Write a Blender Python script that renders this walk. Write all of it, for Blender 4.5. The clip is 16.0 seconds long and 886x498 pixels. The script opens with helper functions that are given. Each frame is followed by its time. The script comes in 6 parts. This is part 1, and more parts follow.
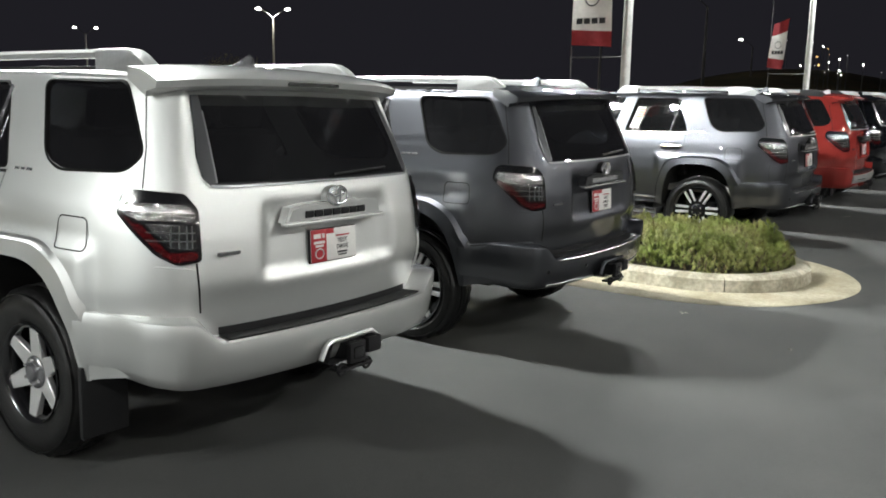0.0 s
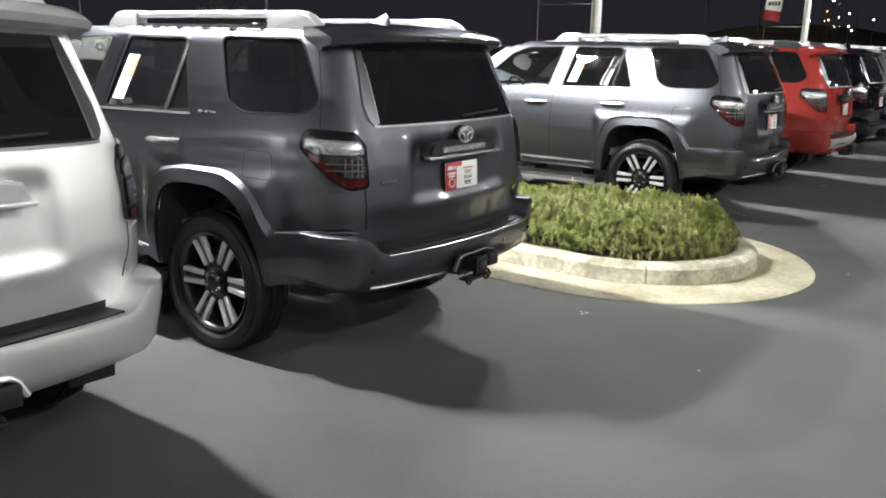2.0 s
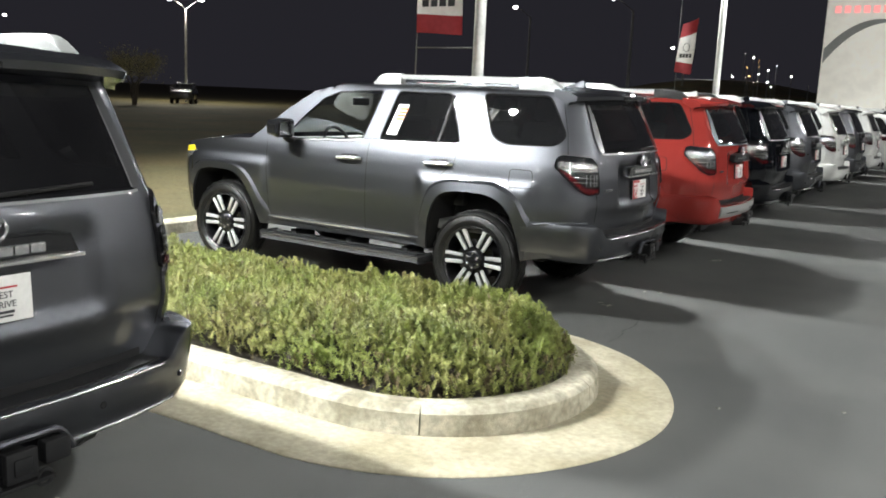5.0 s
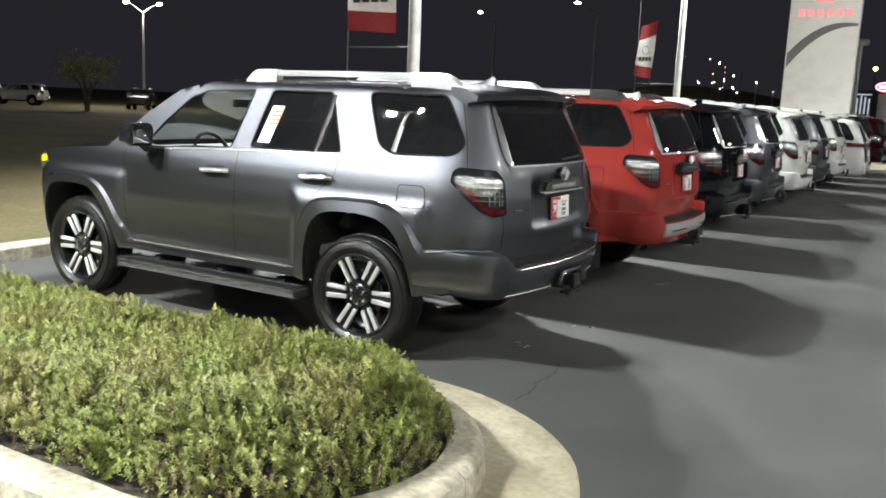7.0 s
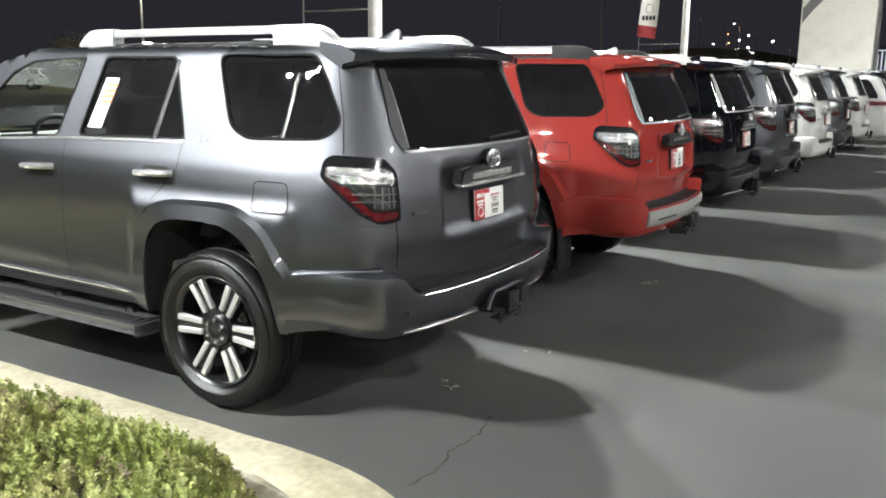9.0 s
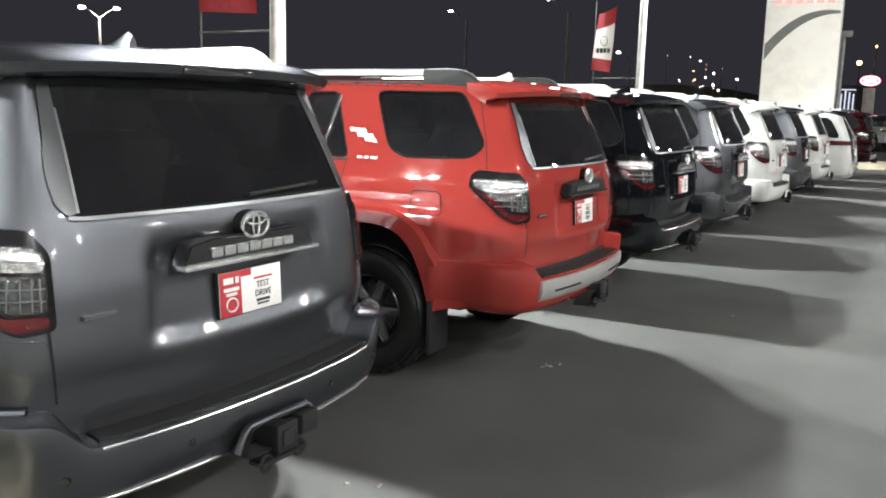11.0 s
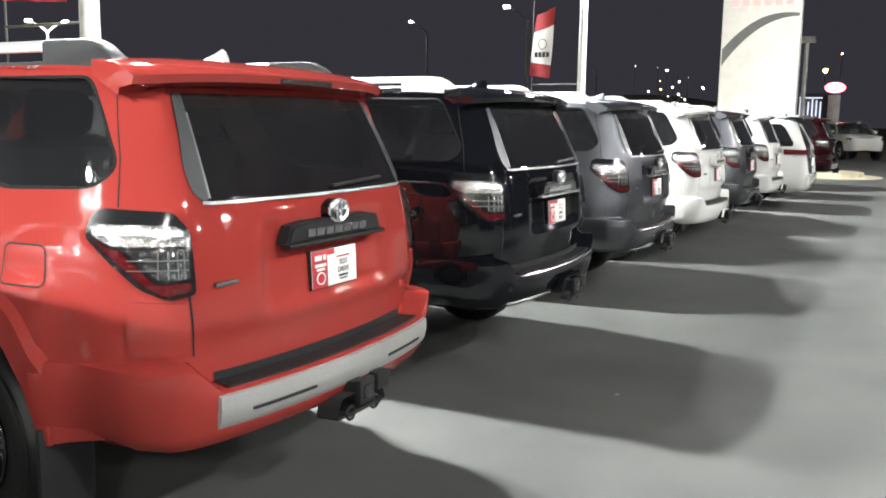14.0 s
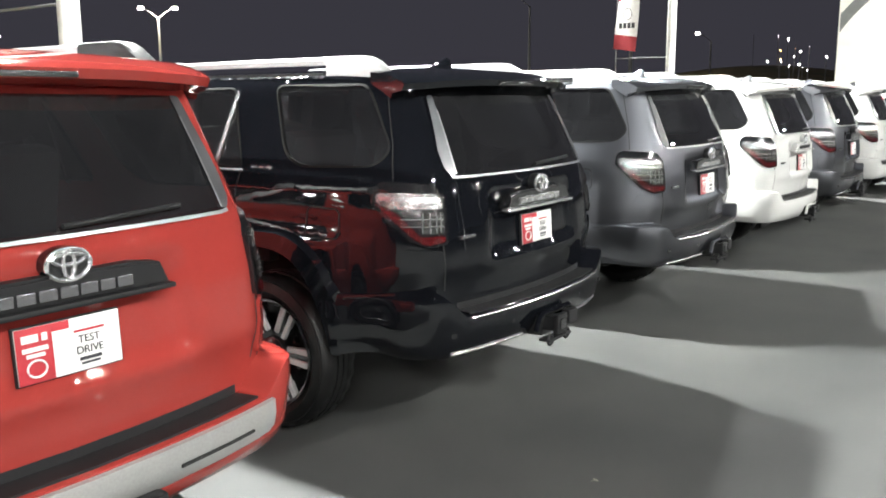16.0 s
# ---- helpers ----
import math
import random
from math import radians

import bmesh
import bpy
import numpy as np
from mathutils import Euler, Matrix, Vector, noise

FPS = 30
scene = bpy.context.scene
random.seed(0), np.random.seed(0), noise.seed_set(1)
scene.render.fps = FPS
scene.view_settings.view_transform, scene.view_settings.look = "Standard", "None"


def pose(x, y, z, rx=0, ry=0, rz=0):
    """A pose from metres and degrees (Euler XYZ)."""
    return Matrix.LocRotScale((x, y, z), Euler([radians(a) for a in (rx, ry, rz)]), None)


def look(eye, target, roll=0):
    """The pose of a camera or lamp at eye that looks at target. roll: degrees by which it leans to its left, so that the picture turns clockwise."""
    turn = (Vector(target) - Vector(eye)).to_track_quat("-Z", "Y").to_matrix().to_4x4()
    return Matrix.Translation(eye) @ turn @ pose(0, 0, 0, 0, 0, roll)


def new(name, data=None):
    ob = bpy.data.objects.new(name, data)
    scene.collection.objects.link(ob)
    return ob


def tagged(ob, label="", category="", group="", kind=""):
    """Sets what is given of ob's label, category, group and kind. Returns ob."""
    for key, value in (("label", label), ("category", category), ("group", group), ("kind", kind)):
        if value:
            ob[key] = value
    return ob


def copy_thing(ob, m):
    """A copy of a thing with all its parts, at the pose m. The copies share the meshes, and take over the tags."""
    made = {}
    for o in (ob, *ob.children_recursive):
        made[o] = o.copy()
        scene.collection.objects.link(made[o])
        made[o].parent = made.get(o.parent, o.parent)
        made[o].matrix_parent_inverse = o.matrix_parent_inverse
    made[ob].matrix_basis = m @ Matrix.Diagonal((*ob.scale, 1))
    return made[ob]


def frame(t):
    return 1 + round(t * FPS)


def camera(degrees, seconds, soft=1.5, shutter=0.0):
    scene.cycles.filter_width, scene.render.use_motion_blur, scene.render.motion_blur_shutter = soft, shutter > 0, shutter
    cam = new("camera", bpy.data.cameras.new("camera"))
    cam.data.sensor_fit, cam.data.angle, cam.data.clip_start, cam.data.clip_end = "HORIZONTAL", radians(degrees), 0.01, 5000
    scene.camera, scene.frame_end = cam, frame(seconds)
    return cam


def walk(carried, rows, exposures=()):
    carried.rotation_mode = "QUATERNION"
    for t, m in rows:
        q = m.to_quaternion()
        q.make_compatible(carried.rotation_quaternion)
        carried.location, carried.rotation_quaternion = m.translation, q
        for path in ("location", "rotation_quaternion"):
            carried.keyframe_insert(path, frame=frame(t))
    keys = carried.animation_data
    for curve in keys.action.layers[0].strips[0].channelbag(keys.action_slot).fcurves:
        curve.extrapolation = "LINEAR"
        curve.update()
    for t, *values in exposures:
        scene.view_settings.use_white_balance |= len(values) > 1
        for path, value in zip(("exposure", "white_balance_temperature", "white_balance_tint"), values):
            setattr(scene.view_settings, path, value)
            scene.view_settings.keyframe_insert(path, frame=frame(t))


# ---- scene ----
cam = camera(54.2, 16.0, soft=1.8)
PATH = [
    (0, (2.894, -2.113, 1.751), (1.74, -0.519, 1.392), 0.9),
    (0.5, (2.848, -1.679, 1.699), (1.686, -0.096, 1.325), 0.8),
    (1, (2.878, -1.206, 1.725), (1.76, 0.39, 1.27), 1.8),
    (1.5, (2.997, -0.76, 1.728), (1.861, 0.82, 1.267), 1.0),
    (2, (2.938, -0.37, 1.707), (1.788, 1.2, 1.245), 1.5),
    (2.5, (2.852, 0.054, 1.726), (1.783, 1.672, 1.239), 3.5),
    (3, (2.854, 0.473, 1.707), (1.764, 2.092, 1.272), 0.4),
    (3.5, (2.764, 0.85, 1.685), (1.616, 2.432, 1.26), 1.4),
    (4, (2.676, 1.266, 1.706), (1.582, 2.899, 1.337), 3.3),
    (4.5, (2.713, 1.705, 1.677), (1.64, 3.351, 1.304), 2.4),
    (4.7, (2.738, 1.857, 1.689), (1.678, 3.515, 1.331), 2.6),
    (6.8, (2.624, 3.306, 1.638), (1.62, 5.004, 1.311), 1.8),
    (7, (2.594, 3.444, 1.667), (1.6, 5.148, 1.335), 2.5),
    (7.5, (2.58, 3.864, 1.645), (1.607, 5.571, 1.269), 2.0),
    (8, (2.575, 4.239, 1.674), (1.575, 5.929, 1.29), 0.8),
    (8.5, (2.407, 4.685, 1.656), (1.42, 6.391, 1.314), 2.5),
    (9, (2.374, 5.089, 1.636), (1.352, 6.762, 1.24), 0.6),
    (9.5, (2.372, 5.471, 1.653), (1.323, 7.136, 1.295), -0.5),
    (10, (2.275, 5.925, 1.622), (1.233, 7.596, 1.27), 1.6),
    (10.2, (2.269, 6.082, 1.651), (1.272, 7.785, 1.323), 1.6),
    (12.3, (2.337, 7.798, 1.581), (1.371, 9.519, 1.258), 1.4),
    (12.5, (2.322, 7.958, 1.598), (1.336, 9.669, 1.284), 0.8),
    (13, (2.298, 8.286, 1.59), (1.315, 10.003, 1.298), 1.2),
    (13.5, (2.272, 8.692, 1.613), (1.347, 10.442, 1.327), 3.0),
    (14, (2.355, 9.084, 1.582), (1.423, 10.83, 1.29), 0.8),
    (14.5, (2.42, 9.435, 1.621), (1.437, 11.151, 1.327), 1.0),
    (15, (2.345, 9.92, 1.555), (1.355, 11.632, 1.258), 1.2),
    (15.5, (2.459, 10.234, 1.636), (1.425, 11.913, 1.299), 1.0),
    (16, (2.483, 10.637, 1.654), (1.337, 12.239, 1.31), -0.3),
]
walk(cam, [(t, look(eye, target, roll)) for t, eye, target, roll in PATH],
     [(0, -0.36), (0.7, -0.28), (1.5, -0.06), (2.5, 0.06), (3.5, 0.18), (4.5, 0.08), (7, 0.06), (8, 0.20), (10.2, 0.54), (12.3, 0.98), (14.5, 1.06), (16, 1.26)])

# ---- light ----
world = bpy.data.worlds.new("night")
scene.world = world
world.use_nodes = True
wn = world.node_tree.nodes
wbg = wn["Background"]
wbg.inputs["Color"].default_value = (0.0165, 0.0160, 0.0205, 1)
wbg.inputs["Strength"].default_value = 1.0


def lamp_spot(x, y, z, power, tx, ty, size=0.16, angle=150, color=(0.96, 1.0, 0.97)):
    """One floodlight of a pole."""
    data = bpy.data.lights.new("floodlight", "SPOT")
    data.energy, data.color, data.shadow_soft_size = power, color, size
    data.spot_size, data.spot_blend = radians(angle), 0.5
    ob = new("floodlight", data)
    ob.matrix_world = look((x, y, z), (tx, ty, 0))
    return ob


POLES = [(-5.0, -12.5), (-5.0, 1.6), (-5.0, 15.27), (-4.8, 29.5)]
HEAD_Z = 6.85
LAMP_POWER = 4600
for px, py in POLES:
    for dx, dy in ((-0.75, 0.0), (0.75, 0.0)):
        lamp_spot(px + dx, py + dy, HEAD_Z - 0.12, LAMP_POWER * (1.4 if py < 0 else 1.35 if py < 5 else 1.08), px + dx + 2.4, py + dy)
# the poles across the aisle, behind the walker
AISLE_Z = 10.2
FAR_POLES = [(15.0, -6.0), (15.0, 8.0), (15.0, 22.0), (15.0, 36.0)]
for px, py in FAR_POLES:
    lamp_spot(px - 0.75, py, AISLE_Z, 3000 if py < 0 else 3300 if py < 10 else 2100, px - 6.5, py)

# the twin street lamp beyond the verge
fl = bpy.data.lights.new("street_light", "POINT")
fl.energy, fl.color, fl.shadow_soft_size = 9000, (1.0, 0.95, 0.8), 0.3
new("street_light", fl).location = (-63.5, 60.0, 9.2)


# ---- materials ----
def mat(name, base, rough=0.5, metal=0.0, coat=0.0, noise_scale=0.0, noise_amount=0.0, bump=0.0, bump_scale=60.0, spec=0.5,
        emit=None, strength=0.0, second=None, second_scale=2.0, random_amount=0.0):
    """A node material with two scales of variation and fine relief."""
    m = bpy.data.materials.new(name)
    m.use_nodes = True
    nt = m.node_tree
    b = nt.nodes["Principled BSDF"]
    b.inputs["Base Color"].default_value = (*base, 1)
    b.inputs["Roughness"].default_value = rough
    b.inputs["Metallic"].default_value = metal
    b.inputs["Specular IOR Level"].default_value = spec
    b.inputs["Coat Weight"].default_value = coat
    b.inputs["Coat Roughness"].default_value = 0.04
    tc = nt.nodes.new("ShaderNodeTexCoord")
    color = None
    if noise_amount or second:
        n1 = nt.nodes.new("ShaderNodeTexNoise")
        n1.inputs["Scale"].default_value, n1.inputs["Detail"].default_value = noise_scale or 20, 5
        nt.links.new(tc.outputs["Object"], n1.inputs["Vector"])
        n2 = nt.nodes.new("ShaderNodeTexNoise")
        n2.inputs["Scale"].default_value, n2.inputs["Detail"].default_value = second_scale, 6
        nt.links.new(tc.outputs["Object"], n2.inputs["Vector"])
        ramp = nt.nodes.new("ShaderNodeMapRange")
        ramp.inputs["From Min"].default_value, ramp.inputs["From Max"].default_value = 0.35, 0.65
        nt.links.new(n2.outputs["Fac"], ramp.inputs["Value"])
        mix = nt.nodes.new("ShaderNodeMix")
        mix.data_type = "RGBA"
        mix.inputs["A"].default_value = (*base, 1)
        mix.inputs["B"].default_value = (*(second or [c * 0.85 for c in base]), 1)
        nt.links.new(ramp.outputs["Result"], mix.inputs["Factor"])
        hsv = nt.nodes.new("ShaderNodeHueSaturation")
        mr = nt.nodes.new("ShaderNodeMapRange")
        mr.inputs["From Min"].default_value, mr.inputs["From Max"].default_value = 0.3, 0.7
        mr.inputs["To Min"].default_value, mr.inputs["To Max"].default_value = 1 - noise_amount, 1 + noise_amount
        nt.links.new(n1.outputs["Fac"], mr.inputs["Value"])
        nt.links.new(mix.outputs["Result"], hsv.inputs["Color"])
        nt.links.new(mr.outputs["Result"], hsv.inputs["Value"])
        color = hsv.outputs["Color"]
        if random_amount:
            oi = nt.nodes.new("ShaderNodeObjectInfo")
            geo = nt.nodes.new("ShaderNodeNewGeometry")
            h2 = nt.nodes.new("ShaderNodeHueSaturation")
            m3 = nt.nodes.new("ShaderNodeMapRange")
            m3.inputs["To Min"].default_value, m3.inputs["To Max"].default_value = 1 - random_amount, 1 + random_amount
            add = nt.nodes.new("ShaderNodeMath")
            add.operation = "ADD"
            fr = nt.nodes.new("ShaderNodeMath")
            fr.operation = "FRACT"
            nt.links.new(oi.outputs["Random"], add.inputs[0])
            nt.links.new(geo.outputs["Random Per Island"], add.inputs[1])
            nt.links.new(add.outputs[0], fr.inputs[0])
            nt.links.new(fr.outputs[0], m3.inputs["Value"])
            nt.links.new(color, h2.inputs["Color"])
            nt.links.new(m3.outputs["Result"], h2.inputs["Value"])
            color = h2.outputs["Color"]
        nt.links.new(color, b.inputs["Base Color"])
    if bump:
        n3 = nt.nodes.new("ShaderNodeTexNoise")
        n3.inputs["Scale"].default_value, n3.inputs["Detail"].default_value = bump_scale, 4
        nt.links.new(tc.outputs["Object"], n3.inputs["Vector"])
        bp = nt.nodes.new("ShaderNodeBump")
        bp.inputs["Strength"].default_value, bp.inputs["Distance"].default_value = bump, 0.01
        nt.links.new(n3.outputs["Fac"], bp.inputs["Height"])
        nt.links.new(bp.outputs["Normal"], b.inputs["Normal"])
    if emit:
        b.inputs["Emission Color"].default_value = (*emit, 1)
        b.inputs["Emission Strength"].default_value = strength
    return m


def paint(name, base, flake=0.9, rough=0.5, ior=1.5):
    """Car paint: a tinted ground, a lobe of metal flakes and a thin clear lacquer with faint waves."""
    m = mat(name, base, 0.5, noise_scale=900, noise_amount=0.10, second=[c * 0.94 for c in base], second_scale=1.5, spec=0.0)
    nt = m.node_tree
    ground = nt.nodes["Principled BSDF"]
    color = ground.inputs["Base Color"].links[0].from_socket
    body = ground
    if flake:
        lobe = nt.nodes.new("ShaderNodeBsdfGlossy")
        lobe.distribution = "BECKMANN"
        lobe.inputs["Roughness"].default_value = rough
        nt.links.new(color, lobe.inputs["Color"])
        body = nt.nodes.new("ShaderNodeMixShader")
        body.inputs["Fac"].default_value = flake
        nt.links.new(ground.outputs[0], body.inputs[1])
        nt.links.new(lobe.outputs[0], body.inputs[2])
    # faint waves of the sheet metal and lacquer break up the reflections of the lamps
    wave = nt.nodes.new("ShaderNodeTexNoise")
    wave.inputs["Scale"].default_value, wave.inputs["Detail"].default_value = 9.0, 1.0
    coord = nt.nodes.new("ShaderNodeTexCoord")
    nt.links.new(coord.outputs["Object"], wave.inputs["Vector"])
    relief = nt.nodes.new("ShaderNodeBump")
    relief.inputs["Strength"].default_value, relief.inputs["Distance"].default_value = 0.9, 0.0012
    nt.links.new(wave.outputs["Fac"], relief.inputs["Height"])
    lacquer = nt.nodes.new("ShaderNodeBsdfGlossy")
    lacquer.inputs["Roughness"].default_value = 0.045
    nt.links.new(relief.outputs["Normal"], lacquer.inputs["Normal"])
    facing = nt.nodes.new("ShaderNodeLayerWeight")
    facing.inputs["Blend"].default_value = 0.5
    steep = nt.nodes.new("ShaderNodeMath")
    steep.operation = "POWER"
    steep.inputs[1].default_value = 5.0
    fresnel = nt.nodes.new("ShaderNodeMath")
    fresnel.operation = "MULTIPLY_ADD"
    f0 = ((ior - 1) / (ior + 1)) ** 2
    fresnel.inputs[1].default_value, fresnel.inputs[2].default_value = 1 - f0, f0
    nt.links.new(facing.outputs["Facing"], steep.inputs[0])
    nt.links.new(steep.outputs[0], fresnel.inputs[0])
    top = nt.nodes.new("ShaderNodeMixShader")
    nt.links.new(fresnel.outputs[0], top.inputs["Fac"])
    nt.links.new(body.outputs[0], top.inputs[1])
    nt.links.new(lacquer.outputs[0], top.inputs[2])
    nt.links.new(top.outputs[0], nt.nodes["Material Output"].inputs["Surface"])
    return m


def tinted(name, tint, gloss_tint=(1, 1, 1), veil=0.03):
    """Window glass: see-through by its tint, and a mirror by Fresnel."""
    m = bpy.data.materials.new(name)
    m.use_nodes = True
    nt = m.node_tree
    nt.nodes.remove(nt.nodes["Principled BSDF"])
    out = nt.nodes["Material Output"]
    tr = nt.nodes.new("ShaderNodeBsdfTransparent")
    tr.inputs["Color"].default_value = (*tint, 1)
    gl = nt.nodes.new("ShaderNodeBsdfGlossy")
    gl.inputs["Roughness"].default_value = 0.015
    gl.inputs["Color"].default_value = (*gloss_tint, 1)
    lw = nt.nodes.new("ShaderNodeLayerWeight")
    lw.inputs["Blend"].default_value = 0.5
    pw = nt.nodes.new("ShaderNodeMath")
    pw.operation = "POWER"
    pw.inputs[1].default_value = 5.0
    ma = nt.nodes.new("ShaderNodeMath")
    ma.operation = "MULTIPLY_ADD"
    ma.inputs[1].default_value, ma.inputs[2].default_value = 0.90, 0.10
    mx = nt.nodes.new("ShaderNodeMixShader")
    nt.links.new(lw.outputs["Facing"], pw.inputs[0])
    nt.links.new(pw.outputs[0], ma.inputs[0])
    nt.links.new(ma.outputs[0], mx.inputs["Fac"])
    nt.links.new(tr.outputs[0], mx.inputs[1])
    nt.links.new(gl.outputs[0], mx.inputs[2])
    # stray light and haze put into the pane as a faint grey diffuse layer
    df = nt.nodes.new("ShaderNodeBsdfDiffuse")
    df.inputs["Color"].default_value = (0.42, 0.42, 0.45, 1)
    veil_noise = nt.nodes.new("ShaderNodeTexNoise")
    veil_noise.inputs["Scale"].default_value, veil_noise.inputs["Detail"].default_value = 3.0, 4
    coord = nt.nodes.new("ShaderNodeTexCoord")
    nt.links.new(coord.outputs["Object"], veil_noise.inputs["Vector"])
    amount = nt.nodes.new("ShaderNodeMath")
    amount.operation = "MULTIPLY"
    amount.inputs[1].default_value = veil * 2
    nt.links.new(veil_noise.outputs["Fac"], amount.inputs[0])
    mx2 = nt.nodes.new("ShaderNodeMixShader")
    nt.links.new(amount.outputs[0], mx2.inputs["Fac"])
    nt.links.new(mx.outputs[0], mx2.inputs[1])
    nt.links.new(df.outputs[0], mx2.inputs[2])
    nt.links.new(mx2.outputs[0], out.inputs["Surface"])
    return m


M_SILVER = paint("silver_paint", (0.70, 0.71, 0.70), 0.76, 0.50)
M_GREY = paint("grey_metallic_paint", (0.098, 0.101, 0.113), 0.90, 0.465, 1.65)
M_RED = paint("red_paint", (0.245, 0.0300, 0.0250), 0.0, ior=1.65)
M_BLACK = paint("black_paint", (0.004, 0.0045, 0.006), 0.0, ior=1.65)
M_WHITE = paint("white_paint", (0.50, 0.50, 0.487), 0.0)
M_WINE = paint("wine_paint", (0.013, 0.002, 0.003), 0.0)
M_TRIM = mat("black_trim", (0.012, 0.012, 0.013), 0.55, spec=0.25, bump=0.15, bump_scale=300)
M_PILLAR = mat("satin_grey_pillar", (0.07, 0.072, 0.074), 0.4, 0.2)
M_GLOSSBLACK = mat("gloss_black", (0.01, 0.01, 0.011), 0.12, coat=0.6)
M_RUBBER = mat("tyre_rubber", (0.006, 0.006, 0.0064), 0.33, spec=0.35, noise_scale=40, noise_amount=0.25, second=(0.010, 0.0098, 0.0095), second_scale=6, bump=0.3, bump_scale=160)
M_RIM = mat("machined_alloy", (0.72, 0.72, 0.72), 0.38, 0.75, noise_scale=200, noise_amount=0.08)
M_RIMDARK = mat("dark_alloy", (0.008, 0.008, 0.009), 0.22, 0.2, coat=0.5)
M_RIMGREY = mat("grey_alloy", (0.22, 0.22, 0.23), 0.22, 0.8)
M_CHROME = mat("chrome", (0.82, 0.82, 0.83), 0.22, 0.9)
M_STRIP = mat("satin_strip", (0.17, 0.17, 0.175), 0.36, 0.8)
M_MIRROR = mat("mirror_glass", (0.9, 0.9, 0.9), 0.02, 1.0)
M_CORNER = mat("satin_corner_glass", (0.055, 0.056, 0.060), 0.34, 0.5, coat=0.6)
M_RAIL = mat("silver_roof_rail", (0.54, 0.55, 0.55), 0.38, 0.6, noise_scale=60, noise_amount=0.05)
M_SEAL = mat("window_rubber", (0.005, 0.005, 0.005), 0.7, spec=0.12)
M_GAP = mat("panel_gap", (0.004, 0.004, 0.004), 0.9)
M_GLASS_DARK = tinted("privacy_glass", (0.075, 0.077, 0.082), veil=0.016)
M_GLASS_TAIL = tinted("tail_glass", (0.095, 0.097, 0.10), veil=0.020)
M_GLASS = tinted("clear_window_glass", (0.82, 0.88, 0.84), veil=0.006)
M_LENS_CLEAR = mat("clear_lamp_lens", (0.44, 0.44, 0.44), 0.16, 0.80, coat=1.0, noise_scale=42, noise_amount=0.75, bump=1.0, bump_scale=70)
M_LENS_SMOKE = mat("smoked_lamp_lens", (0.050, 0.050, 0.050), 0.20, 0.6, coat=1.0, noise_scale=60, noise_amount=0.6, bump=1.0, bump_scale=80)
M_LENS_RED = mat("red_lamp_lens", (0.085, 0.005, 0.007), 0.12, 0.2, coat=1.0, noise_scale=70, noise_amount=0.3, bump=0.2, bump_scale=60)
M_PLATE = mat("white_plate", (0.75, 0.74, 0.72), 0.45, noise_scale=60, noise_amount=0.05)
M_PLATERED = mat("red_plate_print", (0.42, 0.03, 0.04), 0.45, noise_scale=60, noise_amount=0.05)
M_INK = mat("dark_ink", (0.03, 0.03, 0.035), 0.6)
M_PAPER = mat("window_sticker_paper", (0.80, 0.79, 0.76), 0.7, noise_scale=30, noise_amount=0.04)
M_ORANGE = mat("orange_print", (0.75, 0.20, 0.08), 0.7)
M_SEAT = mat("seat_cloth", (0.07, 0.07, 0.072), 0.9, noise_scale=80, noise_amount=0.2, bump=0.3, bump_scale=200)
M_LINER = mat("interior_lining", (0.22, 0.22, 0.215), 0.9, noise_scale=60, noise_amount=0.2)
M_AMBER = mat("amber_reflector", (0.75, 0.55, 0.02), 0.2, coat=1.0, noise_scale=80, noise_amount=0.2)
M_SKID = mat("satin_silver_guard", (0.40, 0.40, 0.39), 0.42, 0.5, noise_scale=120, noise_amount=0.06)
M_STEEL = mat("galvanised_pole", (0.55, 0.55, 0.53), 0.5, 0.3, noise_scale=14, noise_amount=0.1, second=(0.42, 0.42, 0.41), second_scale=3)
M_UNDER = mat("underbody", (0.008, 0.008, 0.008), 0.9)
M_ASPHALT = mat("asphalt", (0.045, 0.046, 0.0455), 0.76, noise_scale=210, noise_amount=0.34, second=(0.066, 0.066, 0.064), second_scale=0.85, bump=0.55, bump_scale=230, spec=0.35)
M_CONCRETE = mat("kerb_concrete", (0.50, 0.465, 0.37), 0.85, noise_scale=26, noise_amount=0.28, second=(0.27, 0.245, 0.18), second_scale=4.5, bump=0.5, bump_scale=120)
M_APRON = mat("apron_concrete", (0.45, 0.41, 0.31), 0.85, noise_scale=30, noise_amount=0.16, second=(0.30, 0.265, 0.18), second_scale=2.2, bump=0.4, bump_scale=140)
M_SOIL = mat("mulch", (0.05, 0.04, 0.028), 0.95, noise_scale=50, noise_amount=0.4, bump=0.6, bump_scale=70)
M_LEAF = mat("juniper_leaf", (0.200, 0.240, 0.056), 0.6, noise_scale=24, noise_amount=0.32, second=(0.265, 0.255, 0.090), second_scale=2.6, random_amount=0.22)
M_LEAFDRY = mat("browned_sprig", (0.170, 0.130, 0.062), 0.8, noise_scale=20, noise_amount=0.3, second=(0.110, 0.085, 0.045), second_scale=4.0, random_amount=0.3)
# dry grass, its brown warmed to put sodium lamplight into the colour
M_GRASS = mat("warm_lit_dry_grass", (0.105, 0.078, 0.030), 0.95, noise_scale=16, noise_amount=0.35, second=(0.055, 0.056, 0.022), second_scale=0.3, bump=0.8, bump_scale=60)


